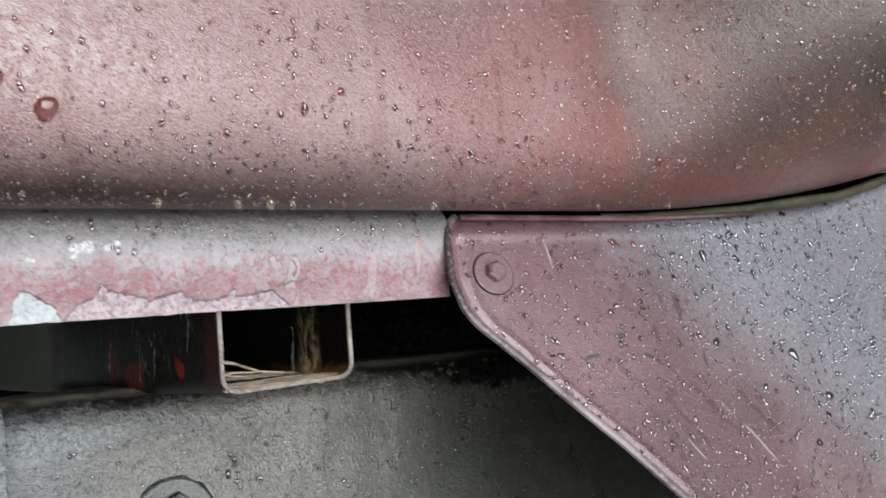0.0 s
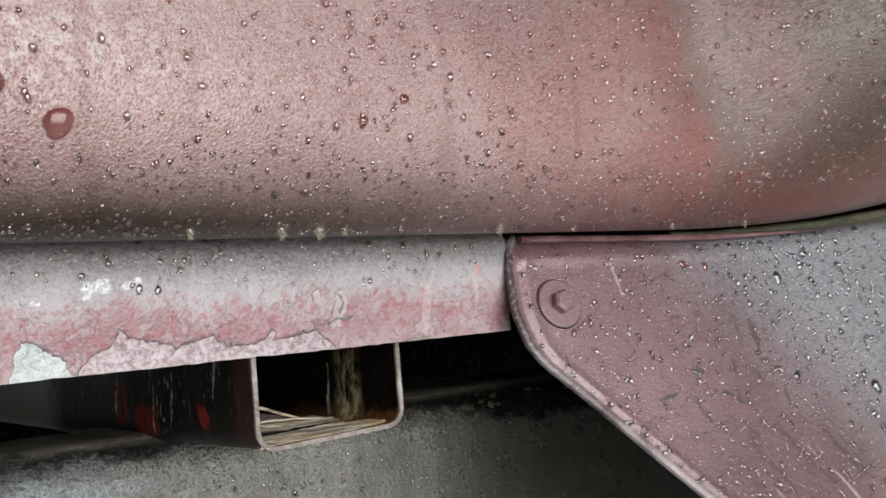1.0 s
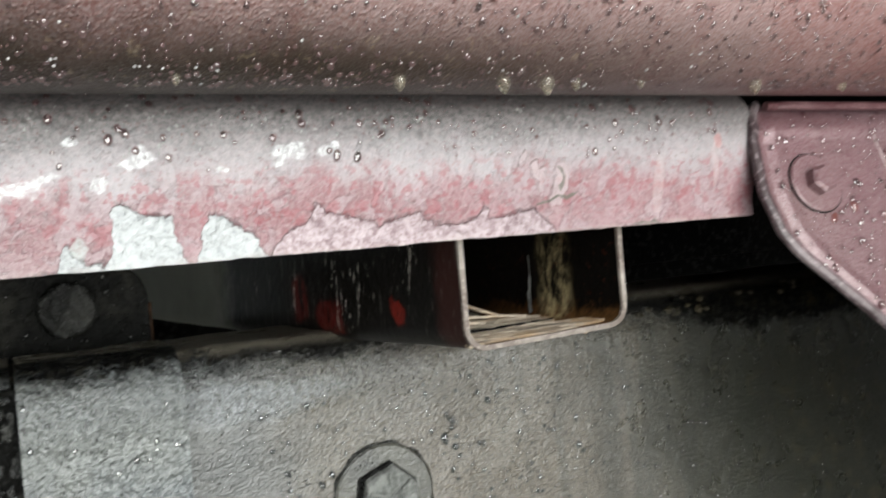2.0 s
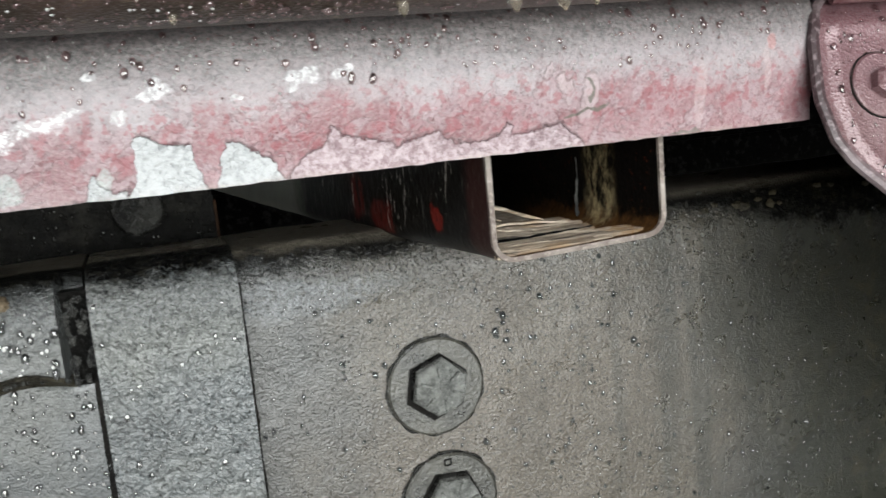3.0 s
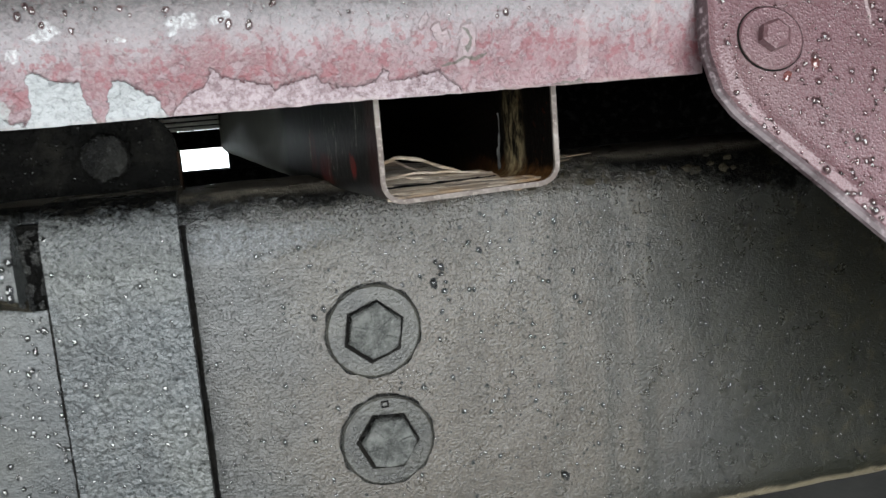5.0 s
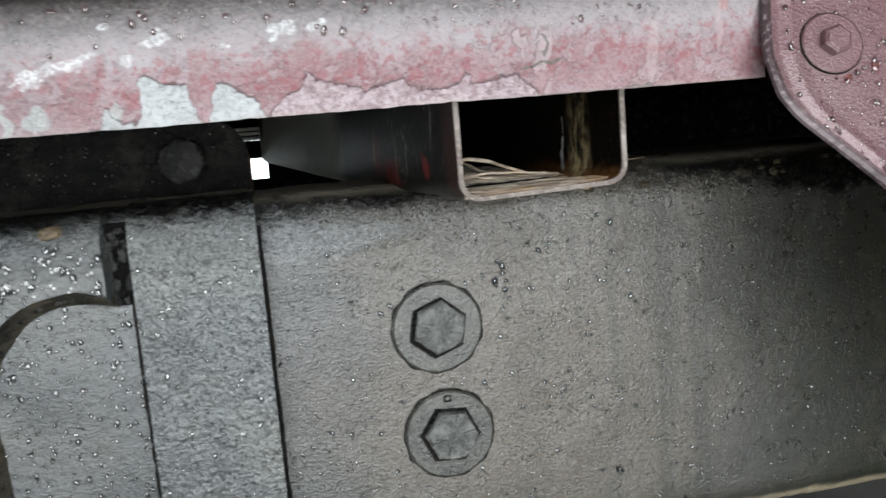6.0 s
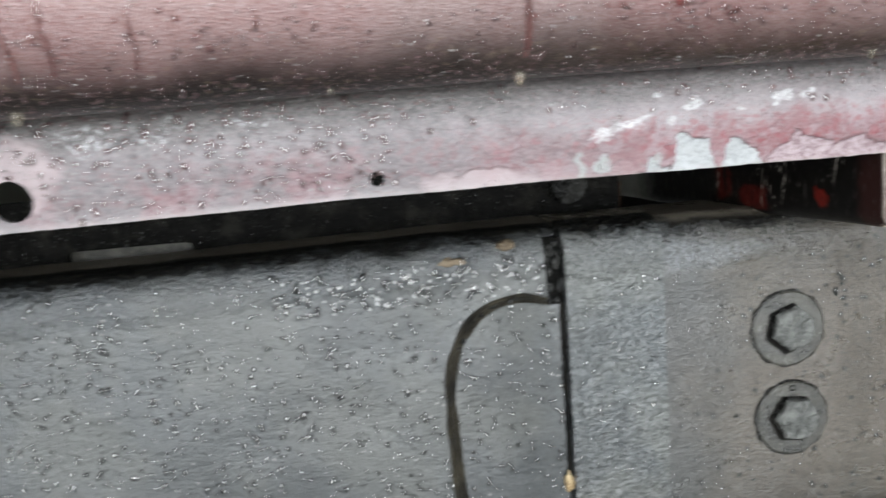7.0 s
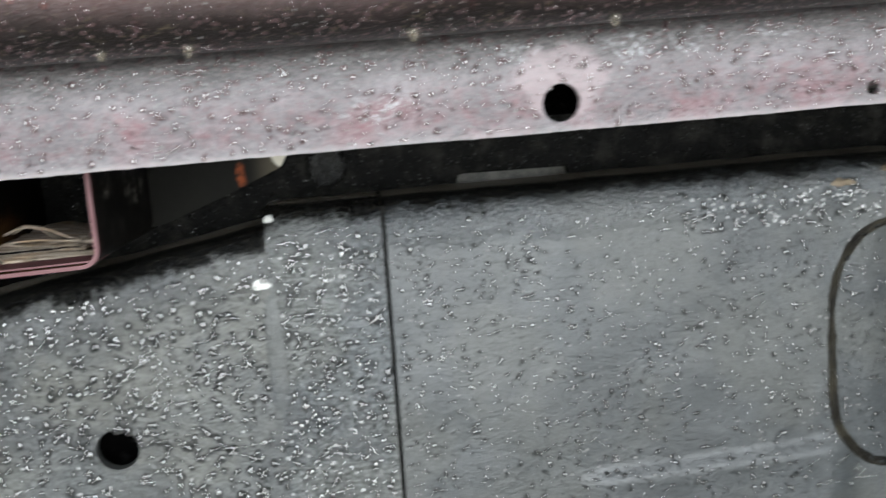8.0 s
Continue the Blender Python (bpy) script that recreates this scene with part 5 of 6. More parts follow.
def gusset():
    """Cut plate beside the rear channel, shaped to fit the camera's view, rust orange near its tip."""
    n = Nodes("gusset_paint")
    w = n.warped(0.006, 150.0)
    tone = n.mix(n.noise(80.0, 4, 0.7), (0.0025, 0.0024, 0.0016), (0.008, 0.0074, 0.005))
    # Paler end and tip stand for light falling there, put into the paint.
    tone = n.mix(n.math("MULTIPLY", n.ramp(n.axis("X"), -0.284, -0.270), 0.8), tone, (0.10, 0.085, 0.06))
    tone = n.mix(n.math("MULTIPLY", n.spot(w, -0.2865, 0.6435, 0.0022, 0.006, 0.9), n.ramp(n.noise(300.0, 4, 0.7), 0.25, 0.6)), tone, (0.22, 0.055, 0.018))
    tone = n.mix(n.spot(w, -0.2685, 0.651, 0.0035, 0.0035), tone, (0.62, 0.58, 0.48))
    paint = n.done(tone, 0.6, n.bump(n.noise(400.0, 4, 0.7), 0.6, 0.0006), Specular_IOR_Level=0.1)
    outline = [(-0.3450, 0.6200), (-0.3225, 0.6245), (-0.2950, 0.6350), (-0.2685, 0.6465), (-0.2655, 0.6520), (-0.2655, 0.7000), (-0.3450, 0.7000)]
    ob = finish("gusset", prism(outline, lambda p, y: Vector((p[0], y, p[1])), [0.437, 0.441]), paint)
    return tagged(ob, "olive gusset plate, rust orange near its painted-in lit tip, beside the channel", "gusset plate")


gusset()
rows = [[Vector((-0.3835 + 0.052 * u, 0.3535 + 0.016 * v + jitter(u, v, 3, 6.0, 0.002) * v, 0.6212 + 0.0015 * u)) for u in (i / 12 for i in range(13))] for v in (j / 4 for j in range(5))]
tagged(finish("red_lip", sheet(rows, 0.0006, (0, 0, -1)), M_LIP), "chipped red painted floor lip of the rear channel", "lip")


def weld_streak():
    pts = [Vector((0.1967 - 0.0006 * math.sin(0.45 * k) + 0.0002 * math.sin(2.3 * k), 0.385, 0.6325 + 0.0016 * k)) for k in range(14)]
    ob = finish("weld_bead", tube(pts, lambda f: (0.0007 + 0.0002 * math.sin(23 * f)) * (1 - 0.6 * f), 8), M_STREAK)
    return tagged(ob, "dull grey weld bead on the inside wall of the channel", "weld bead")


weld_streak()


def rotten_board(xc, front, floor_z, width, seed, label):
    """A rotten board in the channel: a pale front plank with a long crack behind it, a raised plank further in and arched splinters."""
    e = thing("rotten_board", (xc, front + 0.03, floor_z), label, "board", "boards in the channels")

    def plank(a, b, u0, u1, up, tilt, hump, k):
        rows = []
        for i in range(27):
            f = i / 26
            row = []
            for j in range(61):
                u = u0 + (u1 - u0) * j / 60
                x = xc + width * (u - 0.5)
                ragged = jitter(x, k, seed, 60.0, 0.0016) + jitter(x, k, seed, 300.0, 0.0005)
                y = front + a + (b - a) * f + ragged * (1 - f) + 0.05 * (x - xc) * (1 - 2 * f)
                fibre = jitter(x * 0.04, y, k, 900.0, 0.0003) + jitter(x * 0.12, y, k + 5, 330.0, 0.0005)
                crack = -0.0011 * smooth(0.10, 0.0, abs(noise.noise(Vector((x * 9, y * 190 + x * 25, seed + k)))))
                z = floor_z + up + tilt * (u - 0.5) * width + hump * math.exp(-((u - 0.22) / 0.16) ** 2) * f + fibre + crack - 0.0010 * (1 - f) ** 8
                row.append(Vector((x, y, z)))
            rows.append(row)
        return finish("plank", sheet(rows, 0.0014, (0, 0, -1)), M_WOOD, e, "", 50)

    crack = [Vector((xc + width * (u - 0.49), front + 0.0142 + 0.05 * width * (u - 0.5) + jitter(u * 5, 1, seed, 1.0, 0.0005), floor_z + 0.0018 + 0.0008 * u + jitter(u * 9, 2, seed, 1.0, 0.0003))) for u in (0.74 * i / 24 for i in range(25))]
    finish("crack", tube(crack, lambda f: 0.0006 * (1 - 0.75 * f) + 0.0001 * math.sin(40 * f), 6), M_DARK, e, "black crack along the grain")
    plank(0.0008, 0.0135, 0.0, 1.0, 0.0016, 0.0, 0.0, 0)
    plank(0.0150, 0.0400, 0.0, 0.78, 0.0030, -0.02, 0.0008, 1)
    plank(0.0420, 0.0900, 0.0, 0.62, 0.0034, -0.03, 0.0022, 2)
    for k, (u0, u1, y, arch, w) in enumerate(((0.0, 0.62, 0.036, 0.0062, 0.0013), (0.02, 0.40, 0.045, 0.0050, 0.0010), (0.08, 0.70, 0.026, 0.0016, 0.0008), (0.0, 0.34, 0.020, 0.0012, 0.0006))):
        bm = bmesh.new()
        rings = []
        for i in range(15):
            f = i / 14
            c = Vector((xc + width * (u0 + (u1 - u0) * f - 0.5), front + y + jitter(f * 3, k, seed, 1.0, 0.0016),
                        floor_z + 0.0032 + arch * math.sin(math.pi * min(1.0, 0.22 + 0.78 * f)) ** 1.5 + jitter(f * 5, k, seed, 1.0, 0.0006)))
            t = w * (0.25 + 0.75 * math.sin(math.pi * min(1.0, 0.15 + 0.8 * f)) ** 0.6) * (1 + jitter(f * 7, k, 3, 1.0, 0.35))
            rings.append([bm.verts.new(c + Vector((0, p * t, q * t * 0.55))) for p, q in ((-1, -0.8), (0.9, -1), (1, 0.5), (0.1, 1), (-0.85, 0.7))])
        for r0, r1 in zip(rings, rings[1:]):
            for j in range(5):
                bm.faces.new((r0[j], r0[(j + 1) % 5], r1[(j + 1) % 5], r1[j]))
        bm.faces.new(rings[0][::-1])
        bm.faces.new(rings[-1])
        finish("splinter", bm, M_WOOD, e)
    return e


rotten_board(0.1745, 0.3435, 0.6318, 0.0505, 4, "pale splintered remains of a rotten board inside the channel")
rotten_board(-0.359, 0.372, 0.6215, 0.050, 9, "brown rotten board lying in the red-lipped channel")


# ---- seam on the plate, rust crumbs, dead leaves ----
def muddy_seam():
    """Flat bead of old sealant and mud along the edge of the sunken corner."""
    path = NOTCH_WAY[5:]
    bm = bmesh.new()
    rings = []
    for i, (x, z) in enumerate(path):
        (ax, az), (bx, bz) = path[max(i - 1, 0)], path[min(i + 1, len(path) - 1)]
        t = Vector((bx - ax, 0, bz - az)).normalized()
        side = Vector((t.z, 0, -t.x))
        f = i / (len(path) - 1)
        w = 0.0031 * (0.75 + 0.25 * smooth(0.0, 0.2, f)) * (1 + jitter(x, 1, z, 90.0, 0.35)) * (1 - 0.5 * smooth(0.8, 1.0, f))
        ring = []
        for k in range(9):
            a = math.pi * k / 8
            q = Vector((x, 0, z)) - side * (w * math.cos(a))
            y = 0.404 + plate_relief(q.x, q.z) + 0.0004 - (0.0013 + jitter(q.x, k, q.z, 240.0, 0.0009)) * math.sin(a) ** 0.7
            ring.append(bm.verts.new((q.x, y, q.z)))
        rings.append(ring)
    for r0, r1 in zip(rings, rings[1:]):
        for k in range(8):
            bm.faces.new((r0[k], r0[k + 1], r1[k + 1], r1[k]))
        bm.faces.new((r0[8], r0[0], r1[0], r1[8]))
    bm.faces.new(rings[0])
    bm.faces.new(rings[-1][::-1])
    return tagged(finish("muddy_seam", bm, M_SEAM, None, "", 60), "olive-brown bead of mud and sealant along a sunken plate corner", "seam")


muddy_seam()


def crumb(at, size, seed, name, label, material, category):
    bm = bmesh.new()
    bmesh.ops.create_icosphere(bm, subdivisions=3, radius=1)
    for v in bm.verts:
        k = 1 + 0.5 * noise.noise(v.co * 1.7 + Vector((seed, 0, 0))) + 0.25 * noise.noise(v.co * 4.5 + Vector((0, seed, 0)))
        v.co = Vector(at) + Vector((v.co.x * size[0], v.co.y * size[1], v.co.z * size[2])) * k
    return tagged(finish(name, bm, material, None, "", 60), label, category)


crumb((0.0363, 0.4085, 0.514), (0.0022, 0.002, 0.0045), 1, "rust_crumb", "ochre crumb of rust stuck in the joint of two plates", M_RUST, "rust")
crumb((0.0366, 0.4085, 0.489), (0.0018, 0.002, 0.0028), 2, "rust_crumb", "small ochre rust crumb low in the plate joint", M_RUST, "rust")
# White blob standing in for a small bright glint.
crumb((-0.2735, 0.4060, 0.6265), (0.0020, 0.0016, 0.0017), 6, "pebble", "small white blob for a bright glint on the rear strap's shoulder", M_PALE, "pebble")
crumb((0.012, 0.409, 0.6275), (0.0055, 0.004, 0.0024), 3, "dead_leaf", "yellow-brown scrap of dead leaf on the plate's shoulder", M_LEAF, "leaf")
crumb((-0.012, 0.4065, 0.6225), (0.006, 0.003, 0.0022), 4, "dead_leaf", "crumpled brown leaf scrap lodged on the plate's shoulder", M_LEAF, "leaf")


rng = random.Random(21)
for k in range(26):
    x = 0.215 + 0.15 * rng.random()
    up = 0.6215 + 0.008 * rng.random()
    over = max(0.0, up - 0.615)
    a = math.asin(min(1.0, over / 0.017))
    size = 0.0007 + 0.0012 * rng.random() ** 2
    crumb((x, 0.417 + 0.017 * (1 - math.cos(a)), up), (size * 1.5, size * 0.7, size), 30 + k, "mud_clump", "dark brown clump of mossy mud on the rail's shoulder", M_MUD, "mud")


def straw(x0, y0, x1, y1, z, r, seed):
    """One dry stalk lying on the rail's top."""
    pts = [Vector((x0 + (x1 - x0) * f, y0 + (y1 - y0) * f + jitter(f * 4, seed, 0, 1.0, 0.001), z + 0.0008 * math.sin(3 * f + seed))) for f in (i / 10 for i in range(11))]
    return tagged(finish("straw", tube(pts, lambda f: r * (1 - 0.5 * f), 6), M_STRAW, None, "", 60), "dry brown stalk lying on top of the rail", "straw", "stalks on the rail")


for x0, y0, x1, y1, z, r in ((0.2045, 0.424, 0.2300, 0.430, 0.6322, 0.0007), (0.2060, 0.428, 0.2400, 0.434, 0.6330, 0.0006), (0.2150, 0.431, 0.2480, 0.427, 0.6328, 0.0005), (0.2200, 0.423, 0.2380, 0.426, 0.6318, 0.0005)):
    straw(x0, y0, x1, y1, z, r, x1 * 90)


rng = random.Random(5)
for k in range(16):
    f = rng.random()
    crumb((0.0302 + 0.0072 * rng.random(), 0.4098, 0.6005 + 0.027 * f), (0.0008 + 0.0010 * rng.random(), 0.0009, 0.0010 + 0.0016 * rng.random()), 70 + k, "dirt_clod", "wet black clod of dirt in the plate joint", M_CRUST, "dirt")
for k in range(14):
    x, z = NOTCH_WAY[4 + 2 * k]
    crumb((x + 0.002 * (rng.random() - 0.5), 0.4045 + plate_relief(x, z) * 0.5, z + 0.002 * (rng.random() - 0.5)), (0.0009 + 0.0009 * rng.random(), 0.0008, 0.0007 + 0.0006 * rng.random()), 90 + k, "dirt_clod", "wet black clod of dirt on the muddy seam", M_CRUST, "dirt")


# ---- rain ----
def drop_mesh(verts, faces, at, n, r, long, flat, down, rings=3, sides=9, lobes=(0.0, 0.0)):
    """Adds one rounded water bead, a little longer downhill, with its foot on the paint. The last face of each bead is its foot."""
    n = n.normalized()
    u = (down - n * down.dot(n)).normalized()
    v = n.cross(u)
    base = len(verts)
    lift = 0.00006 + 0.03 * r
    for k in range(rings):
        a = math.pi / 2 * k / rings
        ra, h = r * math.cos(a), r * flat * math.sin(a)
        for j in range(sides):
            t = 2 * math.pi * j / sides
            c, s = math.cos(t), math.sin(t)
            w = ra * (1 + lobes[0] * math.sin(2 * t + 9 * lobes[1]) + 0.6 * lobes[0] * math.sin(3 * t + 31 * lobes[1]))
            verts.append(at + n * (h + lift) + u * (c * w * (long if c > 0 else 1.0 + 0.4 * (long - 1))) + v * (s * w))
    verts.append(at + n * (r * flat + lift) + u * (0.12 * r * long))
    for k in range(rings - 1):
        for j in range(sides):
            a, b = base + k * sides + j, base + k * sides + (j + 1) % sides
            faces.append((a, b, b + sides, a + sides))
    for j in range(sides):
        faces.append((base + (rings - 1) * sides + j, base + (rings - 1) * sides + (j + 1) % sides, len(verts) - 1))
    faces.append(tuple(base + j for j in range(sides))[::-1])


def bead(name, tone, clear=0.35):
    """Tiny beads of rain, partly clear, whose pale base colour stands in for highlights."""
    n = Nodes(name)
    return n.done(tone, 0.06, Transmission_Weight=clear, IOR=1.4, Specular_IOR_Level=0.9)


M_BEADRED = bead("pale_red_beads", (0.88, 0.80, 0.78), 0.75)
M_BEADWHITE = bead("white_beads", (0.8, 0.8, 0.79))
M_DRIP = bead("cloudy_drip", (0.88, 0.80, 0.66), 0.9)
M_BEADGREY = bead("pale_grey_beads", (0.46, 0.45, 0.44))


def drops_object(name, verts, faces, wet, bead_mat=None, tiny=None, skin=None):
    mesh = bpy.data.meshes.new(name)
    mesh.from_pydata([tuple(v) for v in verts], [], faces)
    mesh.materials.append(skin or M_WATER)
    mesh.materials.append(wet)
    feet = [len(f) > 4 for f in faces]
    slots = [1 if f else 0 for f in feet]
    if bead_mat:
        mesh.materials.append(bead_mat)
        slots = [2 if small else m for m, small in zip(slots, tiny)]
    mesh.polygons.foreach_set("material_index", slots)
    mesh.polygons.foreach_set("use_smooth", [not f for f in feet])
    mesh.update()
    return new(name, mesh)


def rain(name, label, count, place, sizes, seed, wet, bead_mat, share, squash=0.5, skew=3.0, skin=None):
    rng = random.Random(seed)
    verts, faces, tiny = [], [], []
    for _ in range(count):
        got = place(rng)
        if got is None:
            continue
        at, n = got
        r = sizes[0] * (sizes[1] / sizes[0]) ** (rng.random() ** skew)
        drop_mesh(verts, faces, at, n, r, 1 + 0.6 * rng.random() * (r / sizes[1] + 0.3), squash * (0.75 + 0.5 * rng.random()),
                  Vector((0.5 * (rng.random() - 0.5), 0, -1)), lobes=(0.16 * rng.random(), rng.random()))
        tiny += [r < 0.5 * sizes[1] and rng.random() < share] * (len(faces) - len(tiny))
    return tagged(drops_object(name, verts, faces, wet, bead_mat, tiny, skin), label, "raindrops", kind="stuff")


def on_body(rng):
    x = -0.36 + 0.9 * rng.random()
    if x < 0.12 and rng.random() < 0.4:
        return None
    z = 0.7095 + 0.175 * rng.random()
    i = next(i for i in range(5, len(BODY_PROFILE) - 1) if BODY_PROFILE[i + 1][1] > z)
    s = (i + (z - BODY_PROFILE[i][1]) / (BODY_PROFILE[i + 1][1] - BODY_PROFILE[i][1])) / 14
    return body_point(x, s), normal_of(body_point, x, s)


def on_lip(rng):
    x, s = -0.37 + 0.72 * rng.random(), (2.3 + 3.4 * rng.random() ** 1.3) / 14
    return body_point(x, s), normal_of(body_point, x, s)


def on_red_apron(rng):
    got = on_apron(rng)
    return got if got and got[0].x + 0.9 * got[0].z < 0.955 else None


def on_grey_apron(rng):
    got = on_apron(rng)
    return got if got and got[0].x + 0.9 * got[0].z >= 0.955 else None


def on_apron(rng):
    u, v = 0.004 + 0.99 * rng.random() ** 0.7, 0.35 + 0.64 * rng.random()
    p = apron_point(u, v)
    if p.x > 0.6 or p.x < 0.246:
        return None
    return p, normal_of(apron_point, u, v, 2e-3)


def on_sill(rng):
    x, s = -0.38 + 0.62 * rng.random(), rng.random() ** 1.6 * 0.97
    if (x > -0.04 and (s > 0.5 or rng.random() < 0.6)) or math.hypot(x + 0.1625, 0.7005 - 0.0397 * s - 0.668) < 0.008:
        return None
    return sill_point(x, s), normal_of(sill_point, x, s)


def on_rail(rng):
    x, z = 0.086 + 0.33 * rng.random(), 0.48 + 0.135 * rng.random()
    if min(math.hypot(x - 0.15, z - c) for c in (0.5735, 0.5285)) < 0.0205:
        return None
    return Vector((x, 0.417 + jitter(x, 0.417, z, 38.0, 0.0007), z)), Vector((0, -1, 0))


def on_plates(rng, west, east):
    x, z = west + (east - west) * rng.random(), 0.475 + 0.15 * rng.random()
    face = 0.404 if -0.222 < x < 0.0365 else 0.4048 if 0.039 < x < 0.083 else 0.4022 if -0.2752 < x < -0.227 else 0.4018 if x < -0.2756 else None
    if face is None or math.hypot(x + 0.3472, z - 0.5315) < 0.011 or (x > -0.2 and rng.random() < 0.35) or (x > 0.035 and rng.random() < 0.6) or z > (0.627 if x > -0.275 else 0.62 + 0.17 * (x + 0.2752)):
        return None
    if -0.22 < x < 0.037:
        if x > -0.025 and (abs(notch_gap(x, z)) < 0.003 or (x > 0.028 and z > 0.598)):
            return None
        face += plate_relief(x, z)
    if math.hypot((x + 0.2755) / 0.0045, (z - 0.572) / 0.034) < 1:
        return None
    r, top = 0.0165, 0.634 if x > -0.275 else 0.627 + 0.17 * (x + 0.2752)
    over = max(0.0, z - (top - r))
    a = math.asin(min(1.0, over / r))
    return Vector((x, face + r * (1 - math.cos(a)), z + sag(x))), Vector((0, -math.cos(a), math.sin(a)))


rain("body_raindrops", "fine raindrops beading on the maroon body panel", 18000, on_body, (0.00028, 0.0012), 11, M_WETRED, M_BEADRED, 0.5, 0.8, 3.2)
rain("lip_raindrops", "glittering fine drops along the grimy rolled lip", 3900, on_lip, (0.00025, 0.0008), 16, M_WETGREY, M_BEADWHITE, 0.08, 0.75, 1.8)
rain("apron_raindrops", "raindrops beading on the maroon apron", 9500, on_red_apron, (0.00028, 0.0012), 12, M_WETAPRON, M_BEADRED, 0.15, 0.65, 2.8)
rain("grey_apron_raindrops", "raindrops beading on the greyed part of the apron", 12500, on_grey_apron, (0.00028, 0.0014), 18, M_WETSLATE, M_BEADGREY, 0.1, 0.7, 2.3)
rain("sill_raindrops", "small raindrops on the chipped sill strip", 5200, on_sill, (0.0003, 0.0011), 13, M_WETGREY, M_BEADGREY, 0.5, 0.55, 2.6)
rain("rail_raindrops", "sparse raindrops on the black chassis rail", 2000, on_rail, (0.0003, 0.0011), 14, M_WETBLACK, M_BEADGREY, 0.02, 0.75, 3.0, M_ROUND)
rain("plate_raindrops", "dense raindrops on the black steel plates", 4600, lambda rng: on_plates(rng, -0.222, 0.083), (0.00042, 0.0013), 15, M_WETBLACK, M_BEADGREY, 0.12, 0.55, 1.8)
rain("end_plate_raindrops", "thick beads of rain on the pitted rail plate", 3000, lambda rng: on_plates(rng, -0.42, -0.222), (0.0006, 0.0019), 17, M_WETBLACK, M_BEADWHITE, 0.06, 0.6, 1.2)


def on_shoulder(rng):
    while True:
        got = on_plates(rng, -0.09, 0.030)
        if got and 0.605 < got[0].z < 0.621:
            return got


# White beads stand in for the highlights along the plate's shoulder.
rain("shoulder_raindrops", "white beads of water below the plate's dark shoulder, standing for glints", 170, on_shoulder, (0.0005, 0.0017), 19, M_WETBLACK, M_BEADWHITE, 0.9, 0.7, 1.6)


def big_drop(x, s, r, long, lean, label, group):
    """A single large drop sliding down the body panel or hanging under its lip."""
    verts, faces = [], []
    drop_mesh(verts, faces, body_point(x, s), normal_of(body_point, x, s), r, long, 0.66, Vector((lean, 0, -1)), 6, 20, (0.13, x * 7))
    ob = drops_object("water_drop", verts, faces, M_DROPFOOT)
    ob.data.materials[0] = M_SLIDE
    return tagged(ob, label, "water drop", group)


def s_for(x, z):
    """The share of the body profile at which it reaches the height z."""
    lo, hi = 0.2, 1.0
    for _ in range(40):
        mid = (lo + hi) / 2
        lo, hi = (mid, hi) if body_point(x, mid).z < z else (lo, mid)
    return lo


for x, z, r in ((0.0666, 0.7274, 0.0042), (0.0817, 0.7193, 0.0034), (0.1285, 0.7604, 0.0028), (0.0435, 0.715, 0.002), (0.1595, 0.724, 0.0017), (0.1735, 0.731, 0.0016),
                (0.332, 0.7135, 0.002), (0.0505, 0.752, 0.0017), (0.0517, 0.7445, 0.0019), (0.0500, 0.7375, 0.0015)):
    big_drop(x, s_for(x, z), r * 0.82, 1.7, (-2.2, -0.9, 0.1)[int(x * 1e4) % 3], "large clear raindrop sliding down the maroon panel", "large drops on the panel")


def apron_drop(x, z, r, long, lean):
    verts, faces = [], []
    at = Vector((x, apron_y(x, z), z))
    drop_mesh(verts, faces, at, normal_of(lambda a, b: Vector((a, apron_y(a, b), b)), x, z), r, long, 0.5, Vector((lean, 0, -1)), 5, 16, (0.14, x * 40))
    ob = drops_object("water_drop", verts, faces, M_WETBLACK if x > 0.36 else M_DROPFOOT)
    return tagged(ob, "large clear raindrop clinging to the maroon apron", "water drop", "large drops on the apron")


for x, z, r, long, lean in ((0.3308, 0.6813, 0.0019, 1.3, 1.0), (0.3429, 0.6798, 0.0016, 1.3, 0.8), (0.4090, 0.6833, 0.0024, 1.4, -0.8), (0.3853, 0.6728, 0.0022, 1.7, -0.3), (0.4065, 0.6702, 0.0016, 1.3, 1.5),
                            (0.4212, 0.6202, 0.0030, 1.1, 0.2), (0.3734, 0.6306, 0.0019, 1.3, -0.8), (0.2721, 0.6612, 0.0014, 1.3, 0.8), (0.2631, 0.6582, 0.0013, 1.5, -1.2), (0.3152, 0.6488, 0.0014, 1.4, 1.2),
                            (0.4350, 0.5985, 0.0022, 1.3, 1.4), (0.4285, 0.5893, 0.0018, 1.2, 0.5), (0.4138, 0.5790, 0.0018, 1.2, -0.5), (0.3939, 0.6073, 0.0015, 1.2, 0.4)):
    apron_drop(x, z, r, long, lean)


def rail_drop(x, z, r, long):
    verts, faces = [], []
    drop_mesh(verts, faces, Vector((x, 0.417 + jitter(x, 0.417, z, 38.0, 0.0007), z)), Vector((0, -1, 0)), 1.15 * r, long, 0.8, Vector((0.4, 0, -1)), 5, 16, (0.1, x * 50))
    return tagged(drops_object("water_drop", verts, faces, M_WETBLACK, skin=M_ROUND), "round clear drop clinging to the black rail", "water drop", "drops on the rail")


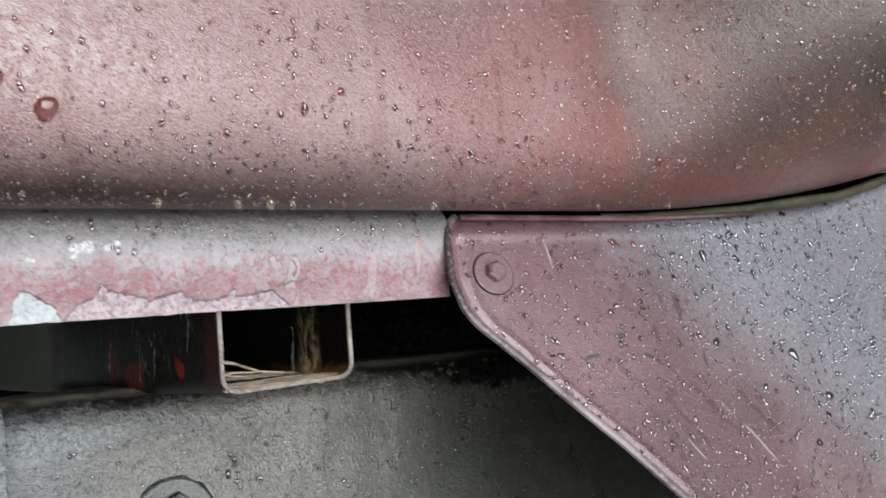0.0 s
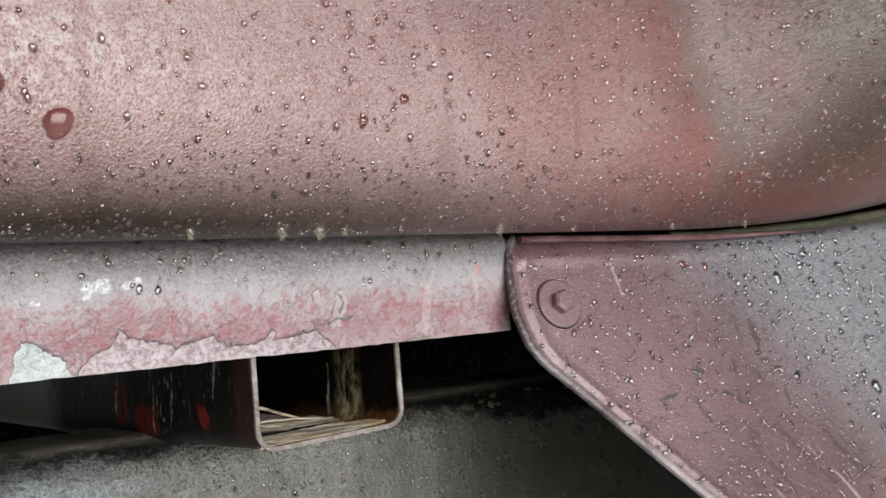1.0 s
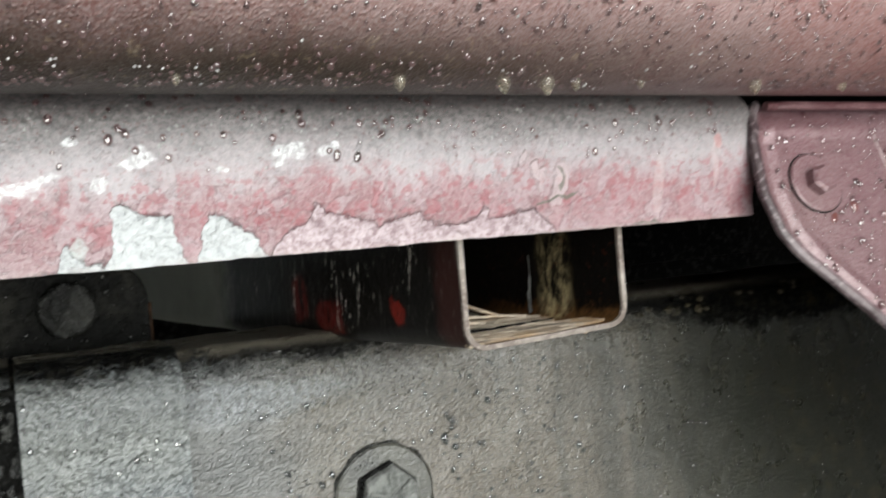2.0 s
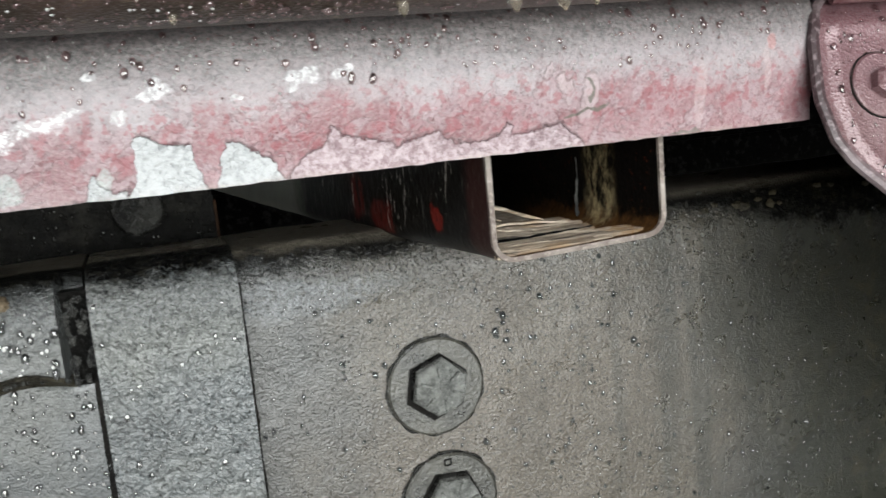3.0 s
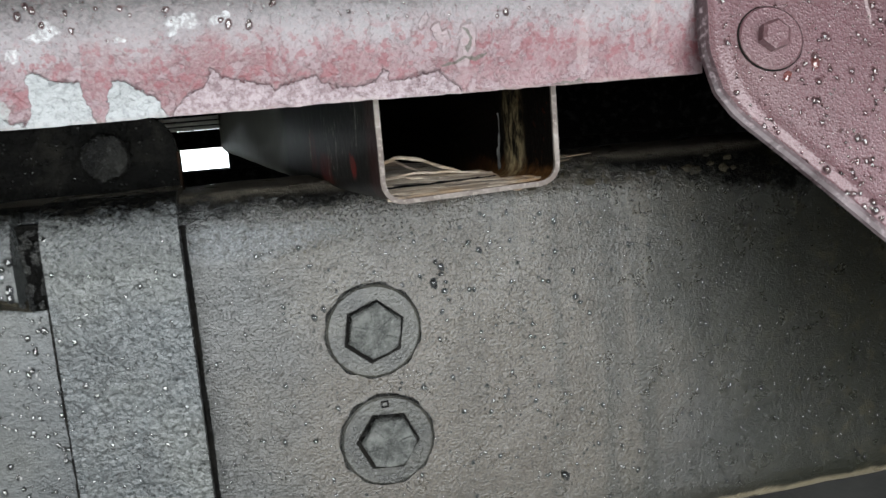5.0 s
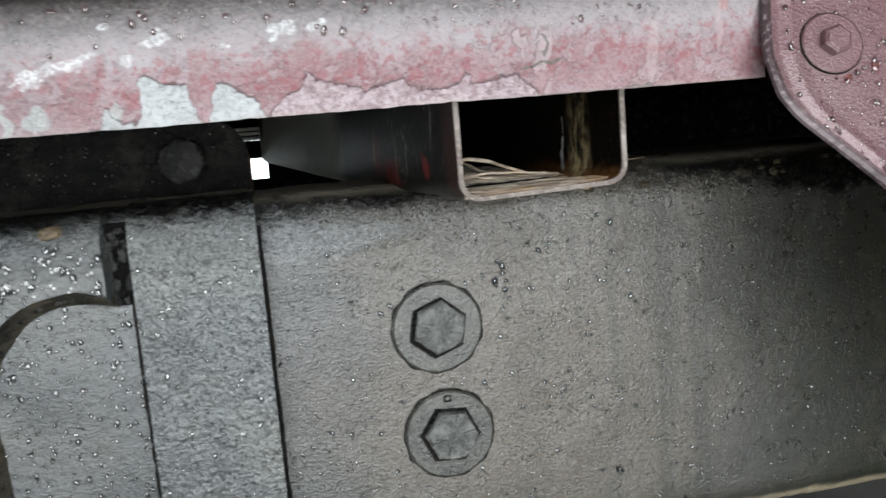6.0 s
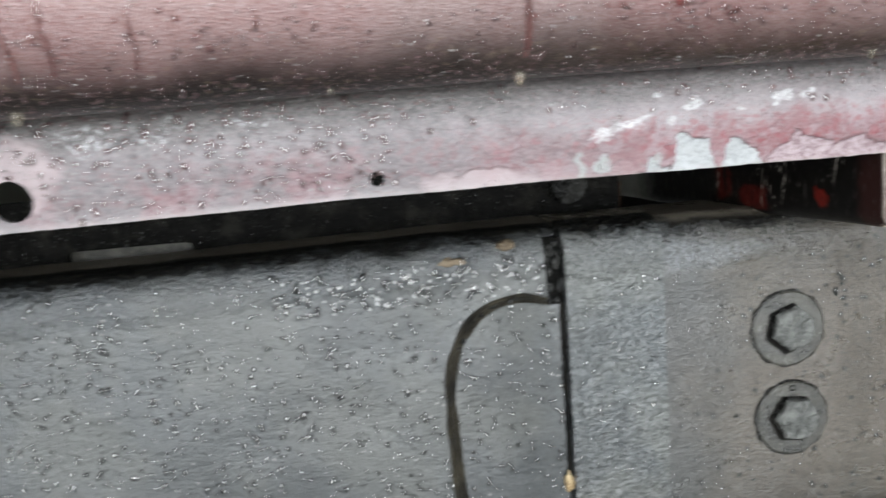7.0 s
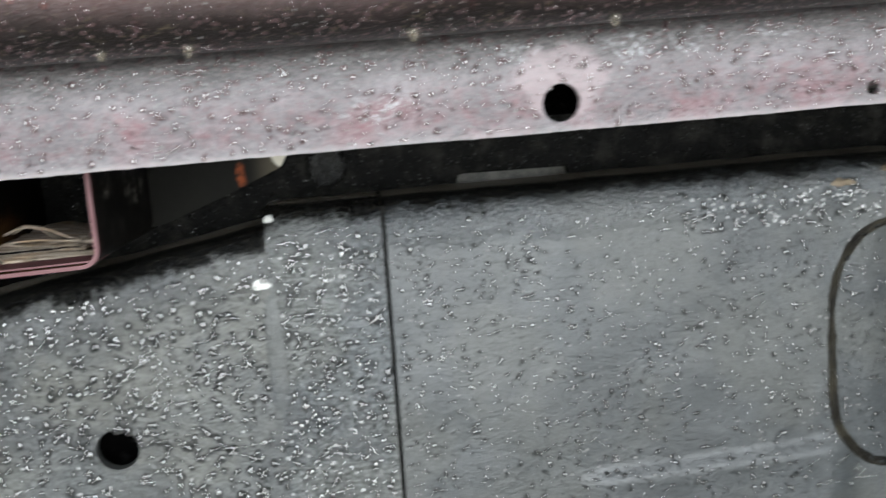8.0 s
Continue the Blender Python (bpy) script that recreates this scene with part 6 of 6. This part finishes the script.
for x, z, r, long in ((0.1754, 0.5893, 0.0013, 1.9), (0.1788, 0.5954, 0.0011, 1.8), (0.1796, 0.5854, 0.0012, 1.1), (0.1702, 0.5926, 0.0008, 1.2), (0.1804, 0.589, 0.0008, 1.0), (0.1787, 0.5924, 0.0009, 1.1),
                      (0.128, 0.5817, 0.0011, 1.2), (0.1948, 0.600, 0.0011, 1.4), (0.2338, 0.5761, 0.0012, 1.2), (0.2358, 0.5735, 0.0009, 1.1), (0.2201, 0.5845, 0.0008, 1.0), (0.1176, 0.5978, 0.0007, 1.0), (0.2249, 0.4999, 0.0016, 1.4),
        (0.2835, 0.5170, 0.0010, 1.2), (0.2227, 0.5839, 0.0009, 1.1), (0.1645, 0.5718, 0.0012, 1.2),
        (0.2407, 0.5112, 0.0009, 1.2), (0.2512, 0.5085, 0.0008, 1.1), (0.1680, 0.5474, 0.0010, 1.1),
        (0.1213, 0.5577, 0.0007, 1.0), (0.2147, 0.5672, 0.0008, 1.1)):
    rail_drop(x, z, r, long)


def water_run(x, z0, z1, r):
    """A thin trickle that has drawn a clean line down the panel."""
    verts, faces, wet = [], [], []
    steps = 28
    for k in range(steps + 1):
        f = k / steps
        z = z0 + (z1 - z0) * f
        xx = x + 0.0005 * math.sin(9 * f + 40 * x)
        sh = s_for(xx, z)
        p, n = body_point(xx, sh), normal_of(body_point, xx, sh)
        side = Vector((1, 0, 0))
        w = r * (0.35 + 0.65 * smooth(0.0, 0.3, f)) * (0.85 + 0.25 * math.sin(11 * f + x * 90)) * (1 if k < steps else 0.4)
        verts += [p + n * 0.0001 + side * (w * math.cos(a)) + n * (0.55 * w * math.sin(a)) for a in (math.pi * j / 6 for j in range(7))]
    for k in range(steps):
        a, b = 7 * k, 7 * k + 7
        faces += [(a + j, a + j + 1, b + j + 1, b + j) for j in range(6)] + [(a + 6, a, b, b + 6)]
        wet += [0] * 6 + [1]
    mesh = bpy.data.meshes.new("water_run")
    mesh.from_pydata([tuple(v) for v in verts], [], faces)
    mesh.materials.append(M_WATER)
    mesh.materials.append(M_WETRED)
    mesh.polygons.foreach_set("material_index", wet)
    mesh.polygons.foreach_set("use_smooth", [w == 0 for w in wet])
    mesh.update()
    return tagged(new("water_run", mesh), "thin run of water drawing a dark line down the panel", "water run", "runs of water")


for x, z0, z1, r in ((-0.0018, 0.737, 0.701, 0.0011), (-0.1345, 0.728, 0.703, 0.0009), (-0.1445, 0.730, 0.702, 0.0008), (-0.112, 0.722, 0.704, 0.0006)):
    water_run(x, z0, z1, r)


def hanging_drop(x, r):
    """A drop that hangs from the lowest point of the rolled lip."""
    p = body_point(x, 2.75 / 14)
    bm = bmesh.new()
    bmesh.ops.create_uvsphere(bm, u_segments=14, v_segments=10, radius=1)
    for v in bm.verts:
        t = 0.5 + 0.5 * v.co.z
        w = 0.45 + 0.55 * t
        v.co = p + Vector(((v.co.x + 0.25 * (1 - t)) * r * w, v.co.y * r * w, (v.co.z - 0.35) * r * 1.15))
    return tagged(finish("hanging_drop", bm, M_DRIP, None, "", 80), "clear water drop hanging from the rolled lower lip", "water drop", "drops under the lip")


for x, r in ((0.1431, 0.0021), (0.155, 0.0023), (0.1633, 0.0017), (0.1832, 0.0012), (0.2227, 0.0021), (0.2575, 0.0015), (0.3113, 0.0016), (0.355, 0.0016), (0.1169, 0.0018),
             (-0.0018, 0.0026), (-0.15, 0.0024), (-0.2144, 0.0024), (-0.2829, 0.0022), (-0.3084, 0.0018), (0.07, 0.0012), (-0.06, 0.0012)):
    hanging_drop(x, r)
